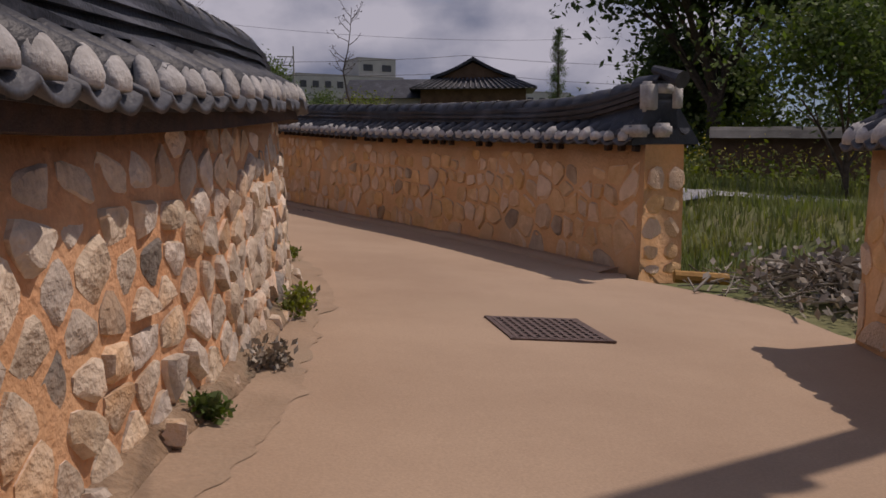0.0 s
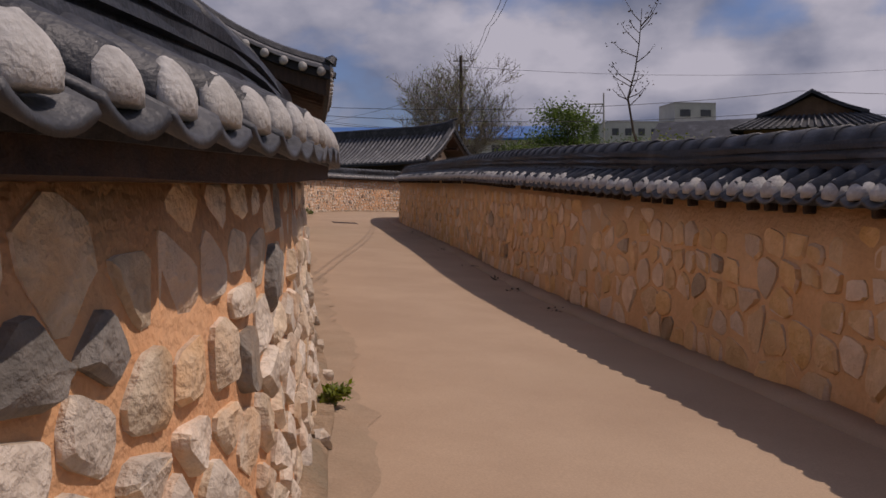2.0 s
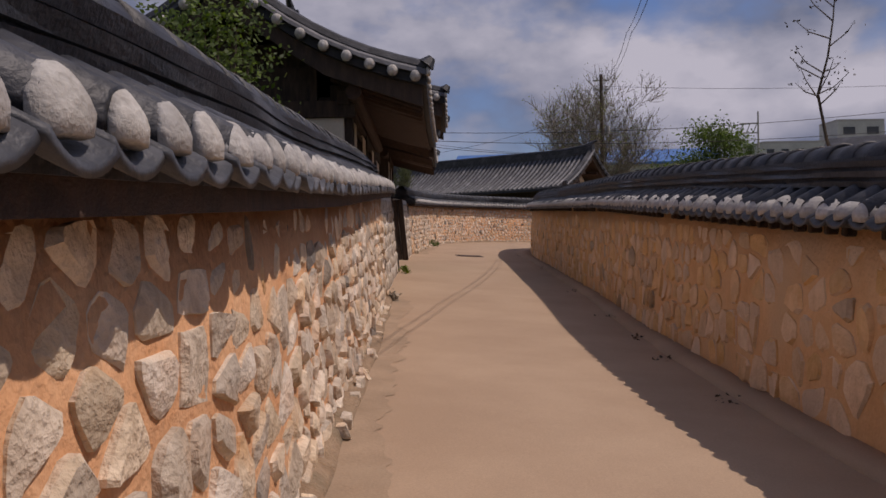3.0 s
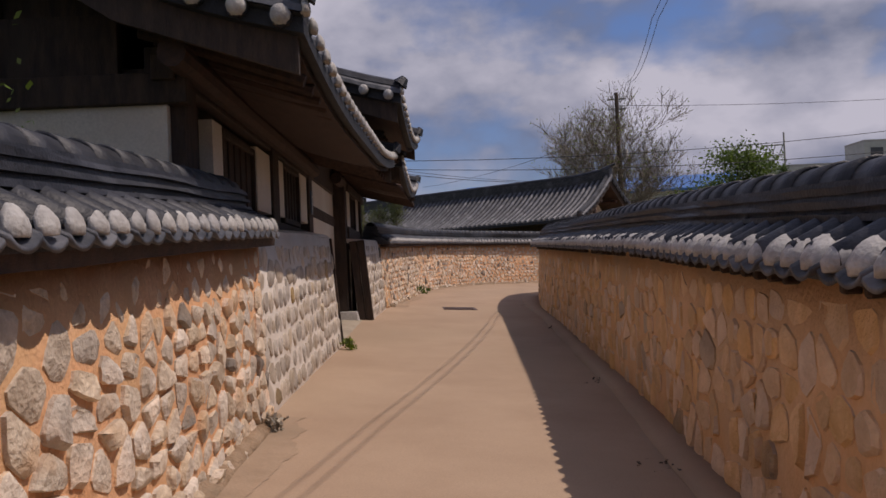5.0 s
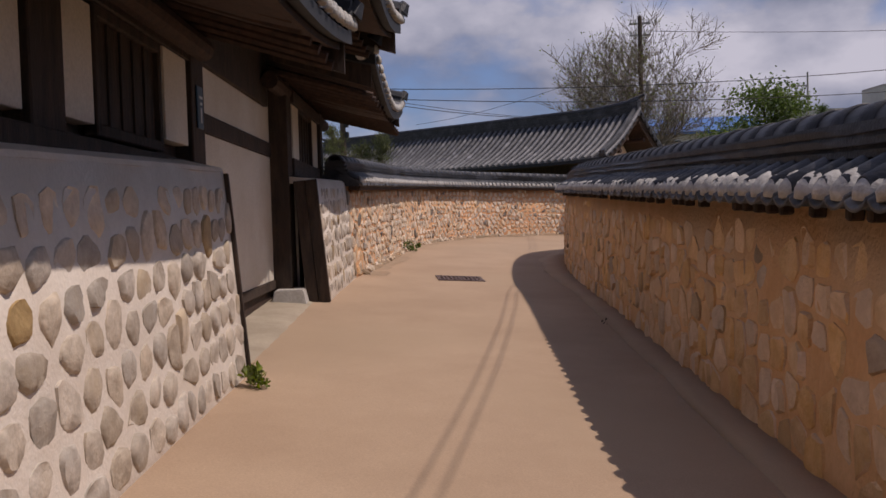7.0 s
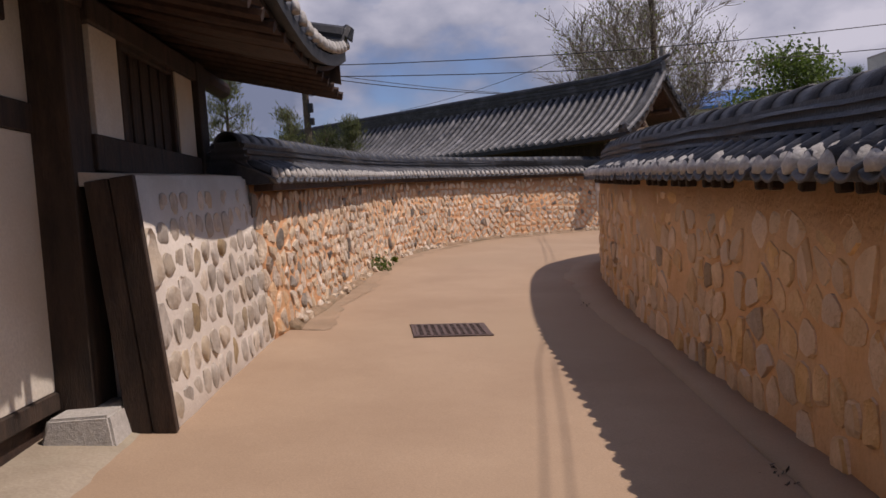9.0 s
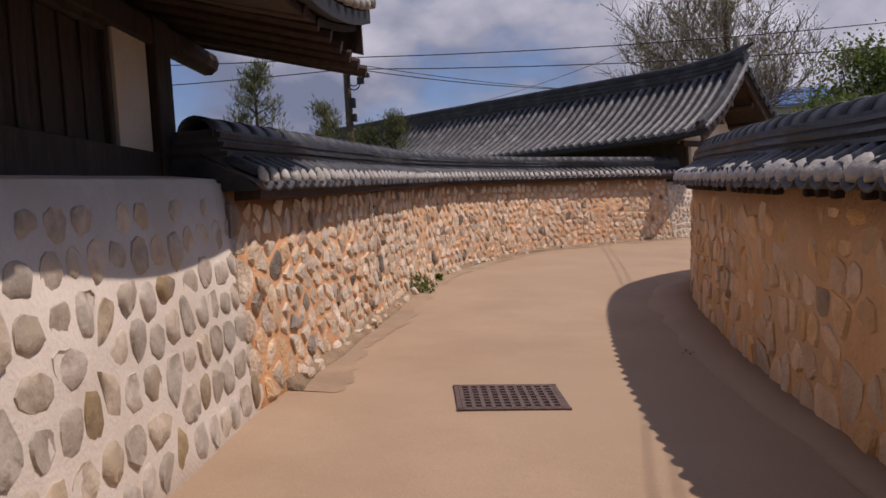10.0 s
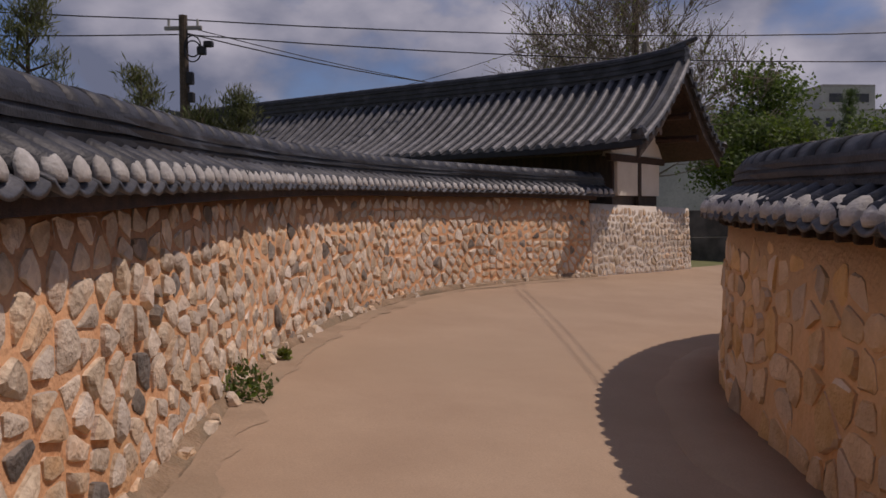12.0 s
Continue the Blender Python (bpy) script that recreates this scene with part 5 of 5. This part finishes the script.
shrub("leafy_shrub", "broad green hedge shrub below the far buildings", 15.2, 61.0, 1.8, 3.4, 1.6, 3.4, M_LEAF, 70, 4200, 0.17)
shrub("leafy_shrub", "green shrub beyond the garden wall", 8.8, 56.8, 1.5, 2.1, 1.0, 3.3, M_LEAF, 67, 3400, 0.15)
shrub("leafy_shrub", "green shrub against the garden wall", 12.6, 56.5, 1.5, 2.2, 1.2, 3.0, M_LEAF, 68, 2600, 0.14)
conifer("spruce_tree", "small dark conifer beyond the lane's end", 15.0, 66.5, 5.6, 1.2, M_LEAF_D, 69, 1.6)
conifer("pine_tree", "young green pine behind the west wall", -6.6, 41.8, 4.0, 1.5, M_PINE, 71)
conifer("pine_tree", "thin young pine with upright shoots", -5.9, 44.2, 3.4, 1.2, M_PINE, 72)
conifer("pine_tree", "low brownish pine behind the wall", -5.2, 45.2, 2.9, 1.1, M_PINE, 73)
conifer("pine_tree", "small pine beside the tiled house", -4.5, 45.3, 3.2, 0.8, M_PINE, 74)
conifer("pine_tree", "green pine behind the gatehouse", -9.0, 40.5, 4.0, 1.4, M_PINE, 75)
shrub("leafy_shrub", "leafy green tree crown beside the gatehouse", -0.75, 14.9, 0.6, 0.75, 0.6, 3.05, M_LEAF, 76, 2600, 0.07)
shrub("leafy_shrub", "pale green tree crown behind the west wall", -2.0, 14.2, 0.6, 0.8, 0.7, 3.3, M_LEAF_Y, 77, 1400, 0.06)

# slender bare sapling behind the east wall
sap = empty("bare_sapling", "slender bare sapling with a few buds", "tree", at=(6.25, 15.6, G(6.25, 15.6)))
bm = bmesh.new()
way = [Vector(p) for p in ((0.0, 0, -0.1), (-0.02, 0, 0.9), (-0.06, 0, 1.75), (-0.22, 0.02, 2.25), (-0.30, 0.03, 2.75), (-0.20, 0, 3.15), (-0.14, 0, 3.55), (-0.10, 0, 4.05))]
for i, (a, b) in enumerate(zip(way, way[1:])):
    tube(bm, a, b, 0.030 - 0.0036 * i, 0.030 - 0.0036 * (i + 1), 6)
part("trunk", bm, M_BARK, sap)
rnd = random.Random(84)
buds = []
for i in range(16):
    f = rnd.uniform(0.5, 0.98) * (len(way) - 1)
    p = way[int(f)].lerp(way[min(int(f) + 1, 7)], f % 1)
    bm = bmesh.new()
    d = Vector((rnd.choice((-1, 1)) * rnd.uniform(0.3, 0.9), rnd.uniform(-0.4, 0.4), rnd.uniform(0.2, 0.8))).normalized()
    n1 = p + d * rnd.uniform(0.14, 0.30)
    n2 = n1 + (d + Vector((0, 0, 0.5))).normalized() * rnd.uniform(0.08, 0.22)
    tube(bm, p, n1, 0.009, 0.006, 5)
    tube(bm, n1, n2, 0.006, 0.003, 5)
    part("twig", bm, M_BARK, sap)
    buds += [n1, n2]
v, f = leaf_cloud(buds, 0.07, 5, 0.04, rnd)
tagged(mesh_ob("bud", v, f, M_BARK, sap), kind="stuff")

for k, (x, y, w, hh, leaf) in enumerate(((15.5, 27.0, 2.4, 2.4, M_LEAF), (19.0, 25.5, 2.6, 3.2, M_LEAF_D), (22.5, 23.0, 2.6, 3.4, M_LEAF), (25.5, 20.0, 2.6, 3.6, M_LEAF_D), (18.5, 17.5, 1.8, 2.4, M_LEAF_Y), (21.5, 15.0, 2.0, 3.2, M_LEAF), (24.0, 13.0, 2.2, 4.2, M_LEAF_Y), (27.0, 16.0, 2.8, 5.0, M_LEAF_D), (22.0, 11.0, 2.0, 3.6, M_LEAF))):
    shrub("field_shrub", "dense green shrub at the far edge of the field", x, y, G(x, y) - 0.4, w, w * 0.8, hh, leaf, 140 + k, 2600, 0.2)

# ---- the opening: field, flowers, brush heap ----
def soft(x):
    x = min(max(x, 0.0), 1.0)
    return x * x * (3 - 2 * x)


def field_z(x, y):
    """The field behind the opening lies on a low bank."""
    return G(x, y) - 0.05 + 0.72 * soft((x - 6.9) / 2.4) * soft((y - 2.6) / 2.2) * soft((24 - x) / 6) * soft((22 - y) / 5) + 0.04 * noise.noise((x * 0.9, y * 0.9, 3))


verts = [(6.7 + 17.3 * i / 44, 2.4 + 19.6 * j / 48, field_z(6.7 + 17.3 * i / 44, 2.4 + 19.6 * j / 48)) for j in range(49) for i in range(45)]
faces = [(j * 45 + i, j * 45 + i + 1, j * 45 + i + 46, j * 45 + i + 45) for j in range(48) for i in range(44)]
tagged(mesh_ob("ground_bank", verts, faces, M_SOIL, smooth=True), "low grassy bank of the field beside the lane", "ground", kind="structure")


def blades(name, label, area, count, high, wide, material, seed, lean=0.4, flat=None):
    """Blades of grass over an area (x0, x1, y0, y1)."""
    rnd = random.Random(seed)
    verts, faces = [], []
    for i in range(count):
        x, y = rnd.uniform(area[0], area[1]), rnd.uniform(area[2], area[3])
        if x < 5.9 + 0.45 + (0.3 if y > 4.4 else 0) and y > 1.6:
            continue
        z = field_z(x, y) - 0.02 - (0.006 * max(0, x - 24))
        h = high * rnd.uniform(0.4, 1.2)
        a = rnd.uniform(0, 6.28)
        d = Vector((math.cos(a), math.sin(a), 0))
        e = Vector((-d.y, d.x, 0)) * wide * rnd.uniform(0.6, 1.4)
        p = Vector((x, y, z))
        tip = p + d * h * lean * rnd.uniform(0.2, 1.2) + Vector((0, 0, h))
        mid = p.lerp(tip, 0.55) + Vector((0, 0, h * 0.1))
        k = len(verts)
        verts += [p - e, p + e, mid + e * 0.8, mid - e * 0.8, tip]
        faces += [(k, k + 1, k + 2, k + 3), (k + 3, k + 2, k + 4)]
    return tagged(mesh_ob(name, verts, faces, material), label, "grass", kind="stuff")


blades("grass", "tall green field grass", (7.6, 20, 8.8, 19), 15000, 0.40, 0.013, M_GRASS, 91)
blades("grass", "short weeds beside the brush heap", (6.9, 14, 4.2, 8.4), 9000, 0.20, 0.010, M_GRASS, 92)
blades("grass", "far field grass", (9, 40, 12, 48), 14000, 0.7, 0.03, M_GRASS, 93)


def blossoms():
    rnd = random.Random(94)
    cs = []
    for i in range(150):
        x, y = rnd.uniform(9.0, 16.5), rnd.uniform(9.2, 16.0)
        cs.append(Vector((x, y, field_z(x, y) + rnd.uniform(0.45, 0.95))))
    v, f = leaf_cloud(cs, 0.32, 12, 0.05, rnd)
    tagged(mesh_ob("rape_flowers", v, f, M_FLOWER), "yellow rape flowers over the field grass", "flowers", kind="stuff")
    v, f = leaf_cloud([c - Vector((0, 0, 0.35)) for c in cs], 0.5, 26, 0.11, rnd)
    tagged(mesh_ob("rape_leaves", v, f, M_LEAF_Y), "light green rape plants in the field", "plants", kind="stuff")


blossoms()
# strip of silver sheeting over a seed bed
verts, faces = [], []
for i in range(61):
    for j in range(11):
        x = 8.1 + 4.2 * i / 60 + 0.03 * j
        y = 8.0 - 0.34 * (x - 8.1) + 0.12 * j
        verts.append((x, y, field_z(x, y) + 0.07 + 0.06 * abs(math.sin(j * 0.52)) + 0.035 * noise.noise((x * 4, y * 5, 0))))
for i in range(60):
    for j in range(10):
        k = i * 11 + j
        faces.append((k, k + 11, k + 12, k + 1))
tagged(mesh_ob("plastic_sheeting", verts, faces, M_SHEET, smooth=True), "crinkled silver plastic sheeting over a seed bed", "sheeting")


def brush_heap():
    rnd = random.Random(95)
    heap = empty("brush_heap", "heap of dry cut twigs and straw by the opening", "brush heap")
    for group, (count, r, size) in enumerate(((120, 0.013, 0.8), (180, 0.008, 0.5))):
        for i in range(count):
            f = rnd.random()
            x, y = 6.5 + rnd.gauss(0.65, 0.42), 2.35 + rnd.gauss(0.85, 0.62)
            if x < 5.95 or y < 1.6:
                continue
            top = 0.38 * math.exp(-((x - 7.2) ** 2 + (y - 3.2) ** 2) / 1.1)
            z = G(x, y) + rnd.uniform(0.0, 1.0) * top
            a = rnd.uniform(0, math.pi)
            d = Vector((math.cos(a), math.sin(a), rnd.uniform(-0.25, 0.25))) * size * rnd.uniform(0.3, 0.6)
            bm = bmesh.new()
            p = Vector((x, y, z + 0.02))
            tube(bm, p - d, p + Vector((0, 0, rnd.uniform(-0.05, 0.08))), r, r * 0.9, 5)
            tube(bm, p + Vector((0, 0, 0.0)), p + d * 0.9 + Vector((0, 0, rnd.uniform(-0.04, 0.06))), r * 0.9, r * 0.5, 5)
            part("twig", bm, rnd.choice((M_STRAW, M_STRAW, M_TWIG, M_BARK)), heap)
    cs = [Vector((6.5 + rnd.gauss(0.6, 0.45), 3.2 + rnd.gauss(0, 0.6), 0)) for i in range(60)]
    cs = [Vector((c.x, c.y, G(c.x, c.y) + 0.03 + 0.2 * math.exp(-((c.x - 7.2) ** 2 + (c.y - 3.2) ** 2)))) for c in cs if c.x > 6.2]
    v, f = leaf_cloud(cs, 0.3, 30, 0.09, rnd)
    tagged(mesh_ob("straw", v, f, M_STRAW, heap), kind="stuff")


brush_heap()
log_ob = empty("split_log", "orange split log lying at the wall's corner", "log")
bm = bmesh.new()
tube(bm, (6.05, 4.25, G(6.0, 4.2) + 0.06), (6.5, 4.05, G(6.5, 4.05) + 0.07), 0.06, 0.055, 9)
part("wood", bm, M_ORANGE, log_ob)

# old field wall beyond the meadow
FIELD = Line([(13.6, 13.4), (16.5, 11.0), (20, 8)], -1, [(0, 1.6), (20, 1.6)])
FIELD.height = [(0, 1.75), (20, 1.75)]
root = wall_body("wall_field", "low dark clay wall with a tiled top beyond the meadow", FIELD, M_BROWN)
FIELD.sweep("tile_top", [(0.2, 0.0, True), (0.0, 0.16, True), (-0.25, 0.24, True), (-0.5, 0.16, True), (-0.7, 0.0, True)], M_DARKWALL, root, step=0.3, wave=0.04)
tree("broadleaf_tree", "fresh green tree overhanging the field wall", 13.2, 9.2, 3.6, 0.07, M_LEAF, 16, 2, 0.8, 40, 0.12, 0.7, 0.4)


# ---- weeds at the feet of the walls ----
def weed(x, y, r, seed, material):
    rnd = random.Random(seed)
    w = empty("weed", "small green weed growing at the wall's foot", "weed", "weeds along the lane", at=(x, y, G(x, y)))
    v, f = leaf_cloud([Vector((rnd.uniform(-r, r) * 0.6, rnd.uniform(-r, r) * 0.6, rnd.uniform(0.01, r * 1.1))) for i in range(7)], r * 0.55, 34, 0.03 + 0.12 * r, rnd, -0.5)
    tagged(mesh_ob("leaves", v, f, material, w), kind="stuff")


for i, (x, y, r, k) in enumerate(((1.50, 0.75, 0.07, M_LEAF), (2.2, 2.65, 0.13, M_LEAF_Y), (2.28, 2.9, 0.12, M_STRAW), (1.85, 1.5, 0.10, M_STRAW), (2.68, 5.3, 0.10, M_LEAF_Y), (2.5, 7.4, 0.09, M_LEAF_Y), (0.8, 17.1, 0.10, M_STRAW), (0.02, 22.1, 0.10, M_LEAF_Y), (-1.58, 35.25, 0.20, M_LEAF), (-1.62, 36.6, 0.06, M_LEAF_Y))):
    weed(x, y, r, 100 + i, k)

# dark dry leaves drifted to the foot of the east wall
rnd = random.Random(120)
for s in (7.6, 9.2, 10.6, 12.4, 16.0, 22.0, 27.5):
    p = RIGHT.at(s, 0.3, 0)[0]
    lf = empty("leaf_litter", "small drift of dark dry leaves by the wall", "leaf litter", "leaf drifts", at=p)
    v, f = leaf_cloud([Vector((rnd.uniform(-0.12, 0.12), rnd.uniform(-0.2, 0.2), 0.015)) for i in range(7)], 0.035, 7, 0.035, rnd)
    tagged(mesh_ob("leaves", v, [q for q in f], M_BARK, lf), kind="stuff")

# house number plate on the gatehouse post
plate = empty("number_plate", "dark blue house number plate on the gatehouse post", "sign")
bm = bmesh.new()
box(bm, GATE.m(6.74, -0.05, 2.58), 0.17, 0.015, 0.34, 0.006)
part("board", bm, M_PLATE, plate)
for dz, w, hh in ((0.08, 0.09, 0.02), (0.03, 0.05, 0.02), (-0.06, 0.03, 0.12)):
    bm = bmesh.new()
    box(bm, GATE.m(6.74, -0.038, 2.58 + dz), w, 0.004, hh)
    part("print_bar", bm, M_PLATEW, plate)

# end of the east wall's roof: lime-dressed lumps and an upturned last ridge tile
end = empty("roof_end", "lime-dressed end of the east wall roof with upturned ridge", "roof end")
for k, (u, z, a, b, c) in enumerate(((-0.10, 0.22, 0.05, 0.10, 0.15), (-0.27, 0.30, 0.05, 0.12, 0.07), (-0.42, 0.22, 0.05, 0.08, 0.13), (0.06, 0.10, 0.14, 0.09, 0.06), (-0.22, 0.11, 0.13, 0.09, 0.07))):
    bm = bmesh.new()
    bmesh.ops.create_cube(bm, size=1.9, matrix=RIGHT.turn(0, u, z, True) @ pose(0.02, 0, 0, 0, 0, 0) @ Matrix.Diagonal((a, b, c, 1)))
    bmesh.ops.bevel(bm, geom=list(bm.edges), offset=0.03, segments=3, affect="EDGES")
    part("lime_lump", bm, M_PLUG, end, smooth=True)
for k, u in enumerate((0.05, -0.25, -0.52)):
    bm = bmesh.new()
    a = RIGHT.turn(0, u, 0.12, True)
    tube(bm, a @ Vector((0, 0, 0.02)), a @ Vector((0.24, 0, -0.06)), 0.07, 0.075, 9)
    part("end_tile", bm, M_TILE, end)
    bm = bmesh.new()
    bmesh.ops.create_uvsphere(bm, u_segments=10, v_segments=8, radius=0.072, matrix=a @ Matrix.Translation((0.24, 0, -0.06)))
    part("end_plug", bm, M_PLUG, end, smooth=True)
bm = bmesh.new()
a = RIGHT.turn(0, -0.26, 0.36, True)
tube(bm, a @ Vector((-0.25, 0, 0.0)), a @ Vector((0.14, 0, 0.13)), 0.085, 0.04, 9)
part("horn_tile", bm, M_TILE, end)

# pale weathered batten beside the gate post
batten = empty("door_batten", "pale weathered batten standing beside the gate post", "batten")
bm = bmesh.new()
box(bm, GATE.m(10.58, 0.10, 1.40) @ pose(0, 0, 0, 0, 2, 0), 0.03, 0.03, 1.2, 0.006)
part("stick", bm, M_GRANITE, batten)
